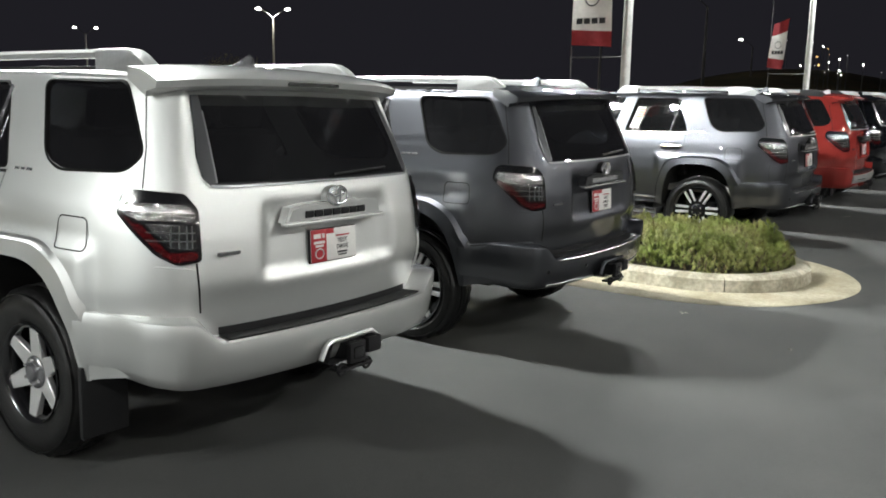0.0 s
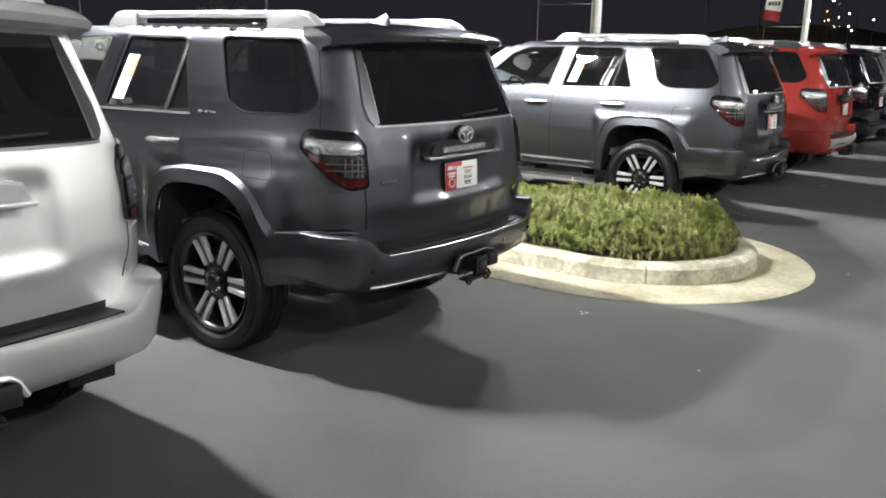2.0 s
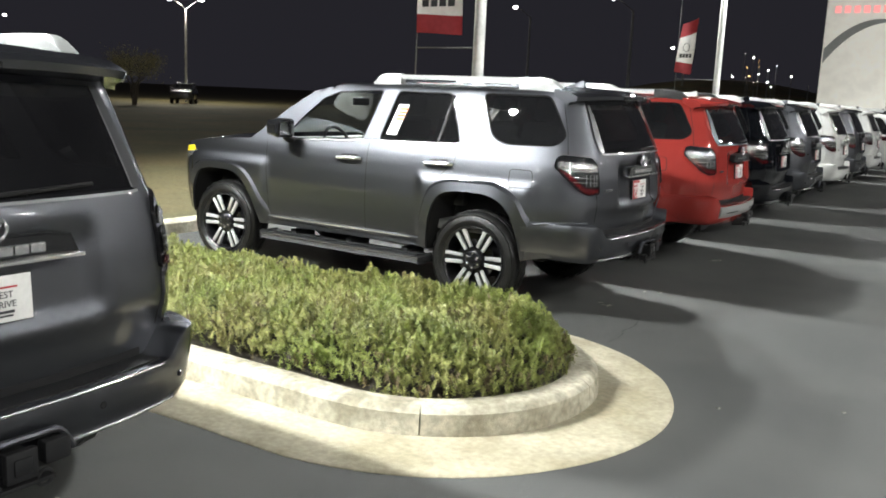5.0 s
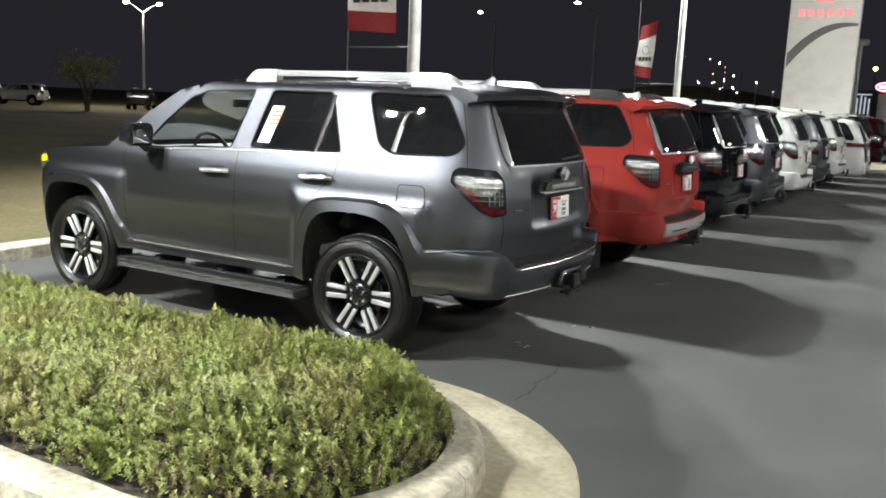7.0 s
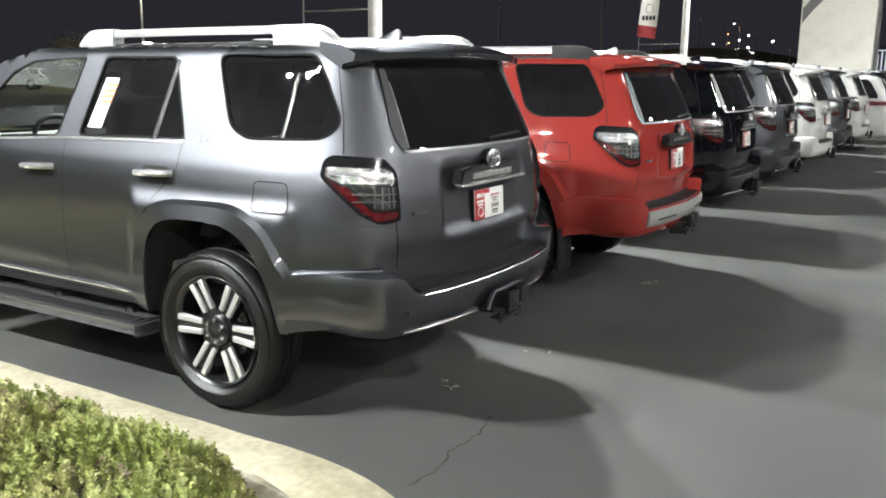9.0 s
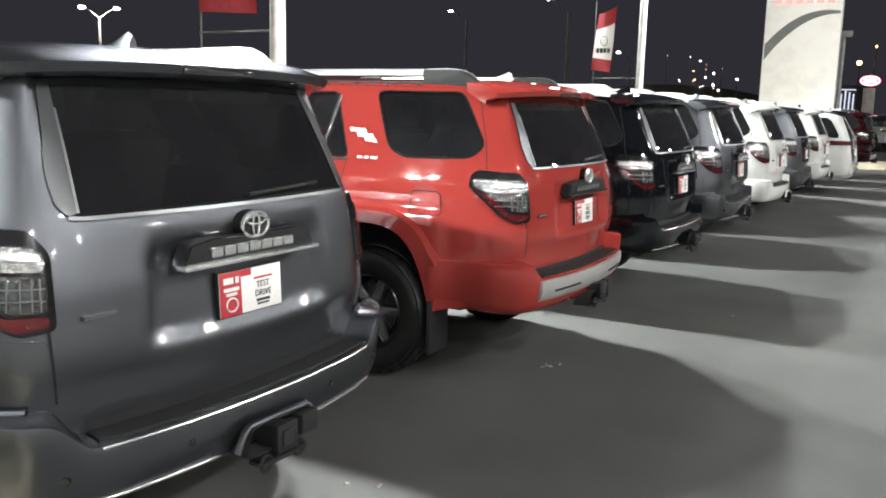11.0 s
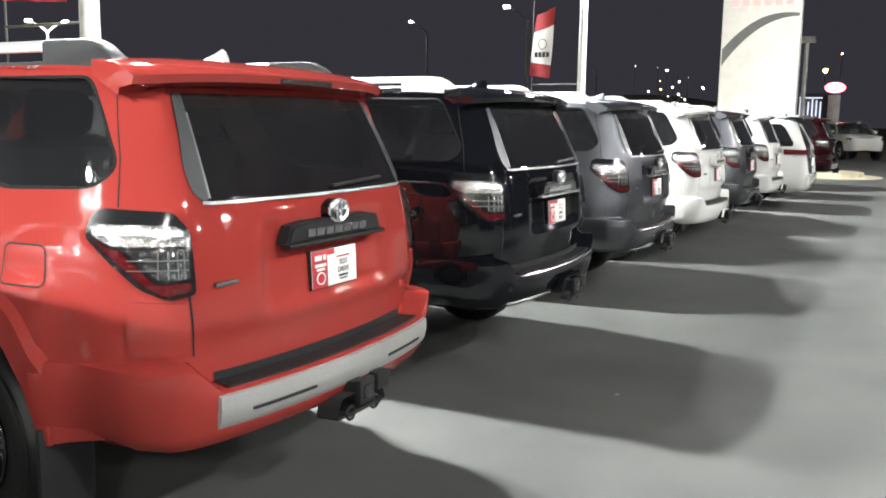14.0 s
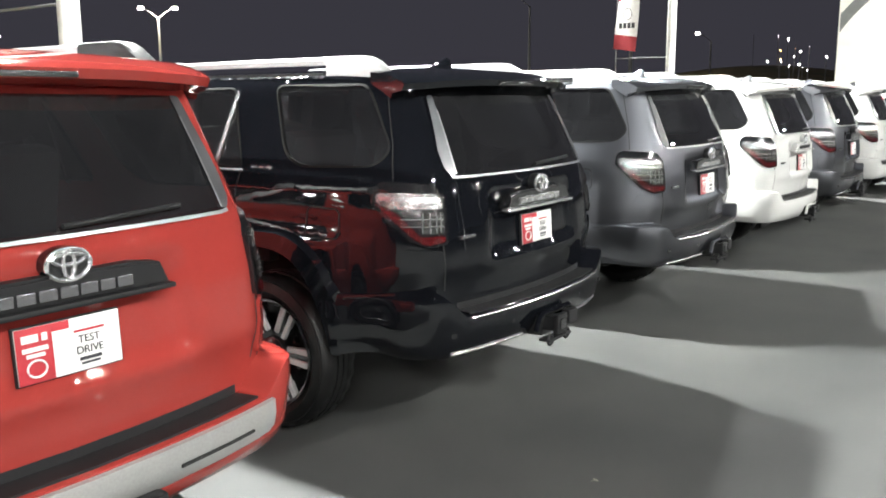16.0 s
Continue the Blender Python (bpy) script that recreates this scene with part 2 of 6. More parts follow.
# ---- mesh helpers ----
def part(name, bm, material, parent=None, label="", smooth=True, sharp=38):
    me = bpy.data.meshes.new(name)
    bm.to_mesh(me)
    bm.free()
    if smooth:
        me.polygons.foreach_set("use_smooth", [True] * len(me.polygons))
        me.set_sharp_from_angle(angle=radians(sharp))
    me.materials.append(material)
    ob = new(name, me)
    if parent is not None:
        ob.parent = parent
    if label:
        ob["label"] = label
    return ob


def box(x0, x1, y0, y1, z0, z1, bevel=0.0, bm=None, seg=2):
    b = bmesh.new()
    bmesh.ops.create_cube(b, size=1.0)
    for v in b.verts:
        v.co = Vector((x0 + (v.co.x + 0.5) * (x1 - x0), y0 + (v.co.y + 0.5) * (y1 - y0), z0 + (v.co.z + 0.5) * (z1 - z0)))
    if bevel:
        bmesh.ops.bevel(b, geom=b.edges[:], offset=bevel, segments=seg, affect="EDGES", profile=0.6)
    return join(bm, b)


def join(bm, b, m=None):
    """Adds the mesh b, moved by m, to bm."""
    if m is not None:
        b.transform(m)
    if bm is None:
        return b
    me = bpy.data.meshes.new("t")
    b.to_mesh(me)
    b.free()
    bm.from_mesh(me)
    bpy.data.meshes.remove(me)
    return bm


def lathe(profile, seg=32, axis="y", bm=None):
    """Turns a profile of (radius, along) round an axis through the origin."""
    b = bm or bmesh.new()
    rings = []
    for r, h in profile:
        ring = []
        for k in range(seg):
            a = 2 * math.pi * k / seg
            c, s = r * math.cos(a), r * math.sin(a)
            ring.append(b.verts.new((c, h, s) if axis == "y" else (c, s, h) if axis == "z" else (h, c, s)))
        rings.append(ring)
    for r0, r1 in zip(rings, rings[1:]):
        for k in range(seg):
            b.faces.new((r0[k], r0[(k + 1) % seg], r1[(k + 1) % seg], r1[k]))
    return b


def tube(points, r, seg=8, bm=None, r_end=None):
    """A round bar along points."""
    b = bm or bmesh.new()
    pts = [Vector(p) for p in points]
    rings = []
    for i, p in enumerate(pts):
        d = (pts[min(i + 1, len(pts) - 1)] - pts[max(i - 1, 0)]).normalized()
        u = d.orthogonal().normalized() if abs(d.z) > 0.9 else d.cross(Vector((0, 0, 1))).normalized()
        w = d.cross(u)
        rr = r if r_end is None else r + (r_end - r) * i / (len(pts) - 1)
        rings.append([b.verts.new(p + rr * (math.cos(2 * math.pi * k / seg) * u + math.sin(2 * math.pi * k / seg) * w)) for k in range(seg)])
    for r0, r1 in zip(rings, rings[1:]):
        for k in range(seg):
            b.faces.new((r0[k], r0[(k + 1) % seg], r1[(k + 1) % seg], r1[k]))
    b.faces.new(rings[0])
    b.faces.new(rings[-1])
    return b


def inside(p, poly):
    x, y = p
    hit = False
    n = len(poly)
    for i in range(n):
        (x0, y0), (x1, y1) = poly[i], poly[(i + 1) % n]
        if (y0 > y) != (y1 > y) and x < (x1 - x0) * (y - y0) / (y1 - y0) + x0:
            hit = not hit
    return hit


def dense(poly, step):
    """The closed outline with points no further apart than step."""
    out = []
    n = len(poly)
    for i in range(n):
        a, b = poly[i], poly[(i + 1) % n]
        k = max(1, int(math.dist(a, b) / step))
        out += [(a[0] + (b[0] - a[0]) * j / k, a[1] + (b[1] - a[1]) * j / k) for j in range(k)]
    return out


def rounded(poly, r, k=4):
    """The closed outline with its corners rounded by about r."""
    out = []
    n = len(poly)
    for i in range(n):
        p0, p, p1 = Vector(poly[i - 1]), Vector(poly[i]), Vector(poly[(i + 1) % n])
        a, b = p0 - p, p1 - p
        d = min(r, a.length * 0.45, b.length * 0.45)
        q0, q1 = p + a.normalized() * d, p + b.normalized() * d
        for j in range(k + 1):
            t = j / k
            out.append(tuple((1 - t) ** 2 * q0 + 2 * t * (1 - t) * p + t * t * q1))
    return out


def patch(outline, holes, place, step=0.06, mirror=True, bm=None):
    """A surface over the outline in (s, z), less the holes, laid on the body by place(s, z)."""
    from mathutils.geometry import delaunay_2d_cdt
    loops = [dense(outline, step)] + [dense(h, step * 0.7) for h in holes]
    pts, edges = [], []
    for lp in loops:
        o = len(pts)
        pts += lp
        edges += [(o + i, o + (i + 1) % len(lp)) for i in range(len(lp))]
    xs, zs = [p[0] for p in outline], [p[1] for p in outline]
    x = min(xs) + step / 2
    border = [Vector(p) for p in pts]
    grid = []
    row = 0
    while x < max(xs):
        z = min(zs) + step * (0.5 if row % 2 else 0.9)
        while z < max(zs):
            if inside((x, z), loops[0]) and not any(inside((x, z), h) for h in loops[1:]):
                grid.append((x, z))
            z += step
        x += step
        row += 1
    if grid:
        bo = np.array([tuple(p) for p in border])
        gr = np.array(grid)
        keep = [np.min(np.sum((bo - g) ** 2, axis=1)) > (0.4 * step) ** 2 for g in gr]
        pts += [g for g, k in zip(grid, keep) if k]
    vs, _, fs, _, _, _ = delaunay_2d_cdt([Vector(p) for p in pts], edges, [], 0, 1e-6)
    b = bm or bmesh.new()
    for side in ((1, -1) if mirror else (1,)):
        made = [b.verts.new(place(v.x, v.y, side)) for v in vs]
        for f in fs:
            c = sum((vs[i] for i in f), Vector((0, 0))) / len(f)
            if inside(c, loops[0]) and not any(inside(c, h) for h in loops[1:]):
                fv = [made[i] for i in f]
                try:
                    b.faces.new(fv if side < 0 else fv[::-1])
                except ValueError:
                    pass
    loose = [v for v in b.verts if not v.link_faces]
    bmesh.ops.delete(b, geom=loose, context="VERTS")
    bmesh.ops.remove_doubles(b, verts=b.verts, dist=0.0005)
    return b


def band(loop, place_a, place_b, mirror=True, closed=True, bm=None):
    """A strip between two layings of the same line."""
    b = bm or bmesh.new()
    for side in ((1, -1) if mirror else (1,)):
        va = [b.verts.new(place_a(s, z, side)) for s, z in loop]
        vb = [b.verts.new(place_b(s, z, side)) for s, z in loop]
        n = len(loop)
        for i in range(n if closed else n - 1):
            j = (i + 1) % n
            f = (va[i], va[j], vb[j], vb[i])
            b.faces.new(f if side > 0 else f[::-1])
    return b


# ---- the off-road wagon: X back from the rear axle, Y sideways, Z up ----
PLAN = [(-3.72, 0.0), (-3.71, 0.30), (-3.65, 0.58), (-3.50, 0.77), (-3.24, 0.88), (-2.8, 0.918), (-2.0, 0.930), (-1.0, 0.935), (-0.2, 0.935),
        (0.30, 0.925), (0.60, 0.885), (0.79, 0.805), (0.895, 0.70), (0.945, 0.52), (0.975, 0.25), (0.985, 0.0)]


def catmull(points, k=12):
    p = [Vector(points[0]) * 2 - Vector(points[1])] + [Vector(q) for q in points] + [Vector(points[-1]) * 2 - Vector(points[-2])]
    out = []
    for i in range(1, len(p) - 2):
        for j in range(k):
            t = j / k
            a, b, c, d = p[i - 1], p[i], p[i + 1], p[i + 2]
            out.append(0.5 * (2 * b + (c - a) * t + (2 * a - 5 * b + 4 * c - d) * t * t + (3 * b - a - 3 * c + d) * t ** 3))
    out.append(p[-2])
    return out


LINE = np.array([tuple(v) for v in catmull(PLAN)])
ARC = np.concatenate([[0], np.cumsum(np.hypot(*np.diff(LINE, axis=0).T))])
S_END = float(ARC[-1])
TAN = np.gradient(LINE, ARC, axis=0)
TAN /= np.linalg.norm(TAN, axis=1)[:, None]
MID = int(np.argmax(LINE[:, 1]))


def sx(x):
    """The way along the body's plan to the side point at x."""
    return float(np.interp(x, LINE[:, 0], ARC))


def sy(y):
    """The way along the body's plan to the tail point at y from the middle."""
    return float(np.interp(-y, -LINE[MID:, 1], ARC[MID:]))


SIDE_Z = [0.36, 0.46, 0.56, 0.70, 0.86, 1.00, 1.12, 1.20, 1.27, 1.32, 1.45, 1.58, 1.70, 1.75, 1.79]
SIDE_D = [0.075, 0.030, 0.012, -0.004, -0.010, -0.004, 0.006, 0.020, 0.044, 0.062, 0.105, 0.150, 0.192, 0.225, 0.30]
TAIL_Z = [0.36, 0.60, 0.70, 0.80, 0.865, 0.895, 0.93, 0.98, 1.10, 1.22, 1.29, 1.33, 1.50, 1.66, 1.77]
TAIL_D = [0.05, 0.034, 0.026, 0.012, -0.004, -0.010, -0.010, -0.006, 0.006, 0.030, 0.046, 0.062, 0.145, 0.230, 0.30]


def smooth_step(a, b, x):
    t = min(1.0, max(0.0, (x - a) / (b - a)))
    return t * t * (3 - 2 * t)


def laid(s, z, side=1, out=0.0, flare=True):
    """A point of the body shell, out metres off it."""
    s = min(max(s, 0.0), S_END)
    x, y = float(np.interp(s, ARC, LINE[:, 0])), float(np.interp(s, ARC, LINE[:, 1]))
    tx, ty = float(np.interp(s, ARC, TAN[:, 0])), float(np.interp(s, ARC, TAN[:, 1]))
    nx, ny = -ty, tx
    n = math.hypot(nx, ny) or 1.0
    nx, ny = nx / n, ny / n
    if s > S_END - 1e-4:
        y, nx, ny = 0.0, 1.0, 0.0
    ds = float(np.interp(z, SIDE_Z, SIDE_D))
    if x > -1.4:
        d = ny * ny * ds + nx * nx * float(np.interp(z, TAIL_Z, TAIL_D))
    else:
        d = ds + (nx * nx) * (0.10 * max(0.0, z - 0.95) + 0.05 * max(0.0, 0.7 - z))
    # recess round the number plate
    if x > 0.85:
        w = 0.40 + 0.10 * (1.2 - z)
        d += 0.036 * (1 - smooth_step(w - 0.035, w + 0.02, y)) * smooth_step(0.885, 0.935, z) * (1 - smooth_step(1.15, 1.24, z))
        d += 0.012 * (1 - smooth_step(0.66, 0.76, y)) * (1 - smooth_step(0.84, 0.90, z))
    # swell above the wheels
    if flare and y > 0.7 and z < 1.15:
        for ax in (0.0, -2.79):
            u = abs(x - ax + (0.05 if ax == 0.0 else 0.0))
            r = max(u, (z - 0.40) * 0.80) if z > 0.4 else u
            d -= 0.030 * (1 - smooth_step(0.46, 0.56, r)) * (1.0 if z < 1.0 else 1 - smooth_step(1.02, 1.10, z))
    d -= out
    return Vector((x - nx * d, side * max(0.0, y - ny * d), z))


def at(out, flare=True):
    return lambda s, z, side: laid(s, z, side, out, flare)


def xz(points):
    return [(sx(x), z) for x, z in points]


ARCH_REAR = ([(-0.47, 0.44), (-0.445, 0.66), (-0.385, 0.85), (-0.27, 0.935), (-0.05, 0.950), (0.10, 0.940), (0.22, 0.890), (0.300, 0.80), (0.340, 0.68), (0.365, 0.58), (0.385, 0.46)],
             [(-0.575, 0.47), (-0.545, 0.70), (-0.455, 0.95), (-0.31, 1.030), (-0.05, 1.045), (0.14, 1.042), (0.27, 1.000), (0.36, 0.935), (0.425, 0.84), (0.470, 0.745), (0.430, 0.46)])
ARCH_FRONT = ([(-0.49, 0.45), (-0.46, 0.66), (-0.37, 0.845), (-0.24, 0.905), (0.0, 0.915), (0.16, 0.890), (0.28, 0.80), (0.37, 0.66), (0.43, 0.52), (0.455, 0.44)],
              [(-0.58, 0.50), (-0.55, 0.72), (-0.44, 0.925), (-0.28, 0.985), (0.0, 0.995), (0.20, 0.965), (0.34, 0.88), (0.45, 0.74), (0.54, 0.60), (0.575, 0.50)])


def arch(ax, outer=False, k=4):
    """The outline of a wheel arch or of its flare, front to back."""
    pts = (ARCH_FRONT if ax else ARCH_REAR)[1 if outer else 0]
    return [(ax + v.x, v.y) for v in catmull(pts, k)]


QUARTER = rounded(xz([(-0.115, 1.722), (0.50, 1.722), (0.585, 1.60), (0.690, 1.420), (0.600, 1.345), (0.17, 1.330), (0.045, 1.385)]), 0.06)
REAR_SIDE = rounded(xz([(-0.935, 1.712), (-0.395, 1.712), (-0.225, 1.318), (-1.03, 1.298)]), 0.04)
FRONT_SIDE = rounded(xz([(-1.085, 1.710), (-1.195, 1.292), (-2.10, 1.245), (-1.93, 1.44), (-1.72, 1.63), (-1.55, 1.690)]), 0.03)
TAIL_OUT = [(sy(0.665), 1.665), (S_END, 1.672), (S_END, 1.302), (sy(0.640), 1.304), (sy(0.672), 1.340), (sy(0.690), 1.42)]
TAIL_HOLE = [(sy(0.655), 1.658), (S_END - 0.001, 1.665), (S_END - 0.001, 1.312), (sy(0.630), 1.314), (sy(0.662), 1.345), (sy(0.680), 1.42)]
TAIL_LAMP = rounded([(sx(0.605), 1.195), (sx(0.612), 1.262), (sx(0.65), 1.288), (sy(0.745), 1.276), (sy(0.70), 1.215), (sy(0.695), 1.008), (sy(0.765), 0.992), (sx(0.775), 1.030)], 0.02, 3)
LAMP_CLEAR = [(sx(0.632), 1.200), (sx(0.634), 1.240), (sy(0.745), 1.234), (sy(0.714), 1.210), (sy(0.714), 1.168), (sx(0.70), 1.168)]
LAMP_SMOKE = [(sx(0.735), 1.158), (sy(0.712), 1.158), (sy(0.710), 1.060), (sy(0.775), 1.055)]
LAMP_RED_A = [(sx(0.632), 1.195), (sx(0.69), 1.160), (sx(0.725), 1.155), (sy(0.785), 1.045), (sy(0.71), 1.050), (sy(0.708), 1.020), (sy(0.77), 1.006), (sx(0.79), 1.042)]


def half_outline():
    """The body's half, from the nose along the sill, over both arches, to the tail and back along the top."""
    low = [(0.0, 0.50), (sx(-3.50), 0.46), (sx(-3.30), 0.46)]
    low += [(sx(x), z) for x, z in arch(-2.79)]
    low += [(sx(-2.28), 0.44), (sx(-0.52), 0.45)]
    low += [(sx(x), z) for x, z in arch(0.0)]
    low += [(sx(0.45), 0.47), (sx(0.62), 0.50), (S_END, 0.52)]
    top = [(S_END, 1.72), (sx(0.60), 1.746), (sx(0.30), 1.760), (sx(-1.0), 1.764), (sx(-1.55), 1.752), (sx(-1.85), 1.680), (sx(-2.12), 1.512), (sx(-2.50), 1.222),
           (sx(-2.95), 1.195), (sx(-3.35), 1.145), (sx(-3.62), 1.075), (0.0, 1.05)]
    return low + top


def ring(loop, width):
    """The outline shrunk towards its middle by about width."""
    cx, cz = sum(p[0] for p in loop) / len(loop), sum(p[1] for p in loop) / len(loop)
    out = []
    for s, z in loop:
        d = math.hypot(s - cx, z - cz)
        k = max(0.0, 1 - width / d)
        out.append((cx + (s - cx) * k, cz + (z - cz) * k))
    return out


def line_strip(points, width=0.005, out=0.0015, mirror=True, bm=None):
    """A thin dark gap between two panels, along points."""
    b = bm or bmesh.new()
    pts = []
    for a, c in zip(points, points[1:]):
        k = max(1, int(math.dist(a, c) / 0.04))
        pts += [(a[0] + (c[0] - a[0]) * j / k, a[1] + (c[1] - a[1]) * j / k) for j in range(k)]
    pts.append(points[-1])
    for side in ((1, -1) if mirror is True else (mirror,) if mirror else (1,)):
        prev = None
        for i, p in enumerate(pts):
            q0, q1 = pts[max(0, i - 1)], pts[min(len(pts) - 1, i + 1)]
            d = Vector((q1[0] - q0[0], q1[1] - q0[1])).normalized()
            n = Vector((-d.y, d.x)) * width / 2
            va = b.verts.new(laid(p[0] + n.x, p[1] + n.y, side, out))
            vb = b.verts.new(laid(p[0] - n.x, p[1] - n.y, side, out))
            if prev:
                f = (prev[0], prev[1], vb, va)
                b.faces.new(f if side > 0 else f[::-1])
            prev = (va, vb)
    return b


def roof_mesh():
    b = bmesh.new()
    rows = []
    for i in range(25):
        x = -1.62 + (0.60 + 1.62) * i / 24
        zt = np.interp(x, [-1.62, -1.4, -1.0, 0.0, 0.60], [1.745, 1.760, 1.764, 1.763, 1.748])
        edge = laid(sx(x), float(zt) - 0.012, 1, 0.004)
        row = []
        crown = 0.052 if x > -1.4 else 0.042
        for k in range(17):
            u = -1 + 2 * k / 16
            y = edge.y * u
            z = edge.z + crown * (1 - abs(u) ** 2.6)
            z += 0.006 * (1 if 0.18 < abs(u) < 0.30 or 0.5 < abs(u) < 0.6 else 0)
            row.append(b.verts.new((edge.x, y, z)))
        rows.append(row)
    for r0, r1 in zip(rows, rows[1:]):
        for k in range(16):
            b.faces.new((r0[k], r1[k], r1[k + 1], r0[k + 1]))
    return b


def loft(rows, bm=None, close=False):
    b = bm or bmesh.new()
    vr = [[b.verts.new(p) for p in r] for r in rows]
    for r0, r1 in zip(vr, vr[1:]):
        n = len(r0)
        for k in range(n if close else n - 1):
            b.faces.new((r0[k], r0[(k + 1) % n], r1[(k + 1) % n], r1[k]))
    return b


def spoiler_mesh():
    """The roof spoiler: a shelf that overhangs the tail glass, with drooped ends."""
    rows = []
    for k in range(25):
        u = -1 + 2 * k / 24
        y = 0.735 * u
        a = abs(u)
        x_in, x_out = 0.50, 0.845 - 0.10 * a ** 3 - 0.05 * smooth_step(0.92, 1, a)
        zt_in = 1.804 - 0.032 * a ** 2.6
        zt_out = 1.752 - 0.024 * a ** 3
        rows.append([(x_in, y, zt_in - 0.05), (x_in, y, zt_in), ((x_in + x_out) / 2, y, (zt_in + zt_out) / 2 + 0.012), (x_out - 0.03, y, zt_out + 0.006), (x_out, y, zt_out - 0.012),
                     (x_out - 0.012, y, zt_out - 0.040), (x_out - 0.07, y, zt_out - 0.052), (0.62, y, zt_out - 0.075)])
    b = loft(rows, close=True)
    b.faces.new(b.verts[0:8])
    b.faces.new(b.verts[-8:])
    bmesh.ops.recalc_face_normals(b, faces=b.faces)
    return b


def bumper_out(s):
    y = float(np.interp(s, ARC, LINE[:, 1]))
    x = float(np.interp(s, ARC, LINE[:, 0]))
    return 0.010 + 0.105 * smooth_step(0.56, 0.88, x)


def bumper_drop(y):
    """How far the bumper's top steps down from its corner horns to the pad."""
    return 0.095 * (1 - smooth_step(0.635, 0.735, y))


def bumper_mesh(low=0.475):
    """The rear bumper with its step, wrapped round the corners."""
    z0, z1 = low, 0.775
    rows = []
    ss = [sx(0.392), sx(0.43), sx(0.47), sx(0.52), sx(0.58), sx(0.64), sx(0.69), sx(0.73), sx(0.76)] + [sy(y) for y in (0.77, 0.75, 0.735, 0.72, 0.705, 0.69, 0.675, 0.66, 0.645, 0.63, 0.6, 0.55, 0.5, 0.4, 0.3, 0.2, 0.1, 0.0)]
    for s in ss:
        o = bumper_out(s)
        y = float(np.interp(s, ARC, LINE[:, 1]))
        drop = bumper_drop(y) if s > sx(0.7) else 0.0
        zt = z1 - drop
        prof = [(-0.004, zt + 0.004), (o - 0.014, zt), (o - 0.004, zt - 0.006), (o, zt - 0.022), (o + 0.004, zt - 0.07), (o - 0.005, z0 + 0.07), (o - 0.03, z0 + 0.015), (o - 0.06, z0), (-0.10, z0 - 0.01)]
        rows.append([(s, d, z) for d, z in prof])
    b = bmesh.new()
    for side in (1, -1):
        grid = [[b.verts.new(laid(s, z, side, d)) for s, d, z in r] for r in rows]
        for r0, r1 in zip(grid, grid[1:]):
            for k in range(len(r0) - 1):
                f = (r0[k], r1[k], r1[k + 1], r0[k + 1])
                b.faces.new(f if side > 0 else f[::-1])
    bmesh.ops.remove_doubles(b, verts=b.verts, dist=0.0005)
    return b


def step_pad_mesh():
    rows = []
    for k in range(21):
        y = -0.62 + 1.24 * k / 20
        s = sy(abs(y))
        side = 1 if y >= 0 else -1
        o = bumper_out(s)
        zt = 0.775 - bumper_drop(abs(y)) + 0.008
        a, c = laid(s, zt, side, 0.004, False), laid(s, zt, side, o - 0.022, False)
        rows.append([a + Vector((0, 0, 0.03)), a, a.lerp(c, 0.5), c, c - Vector((0, 0, 0.012))])
    return loft(rows)


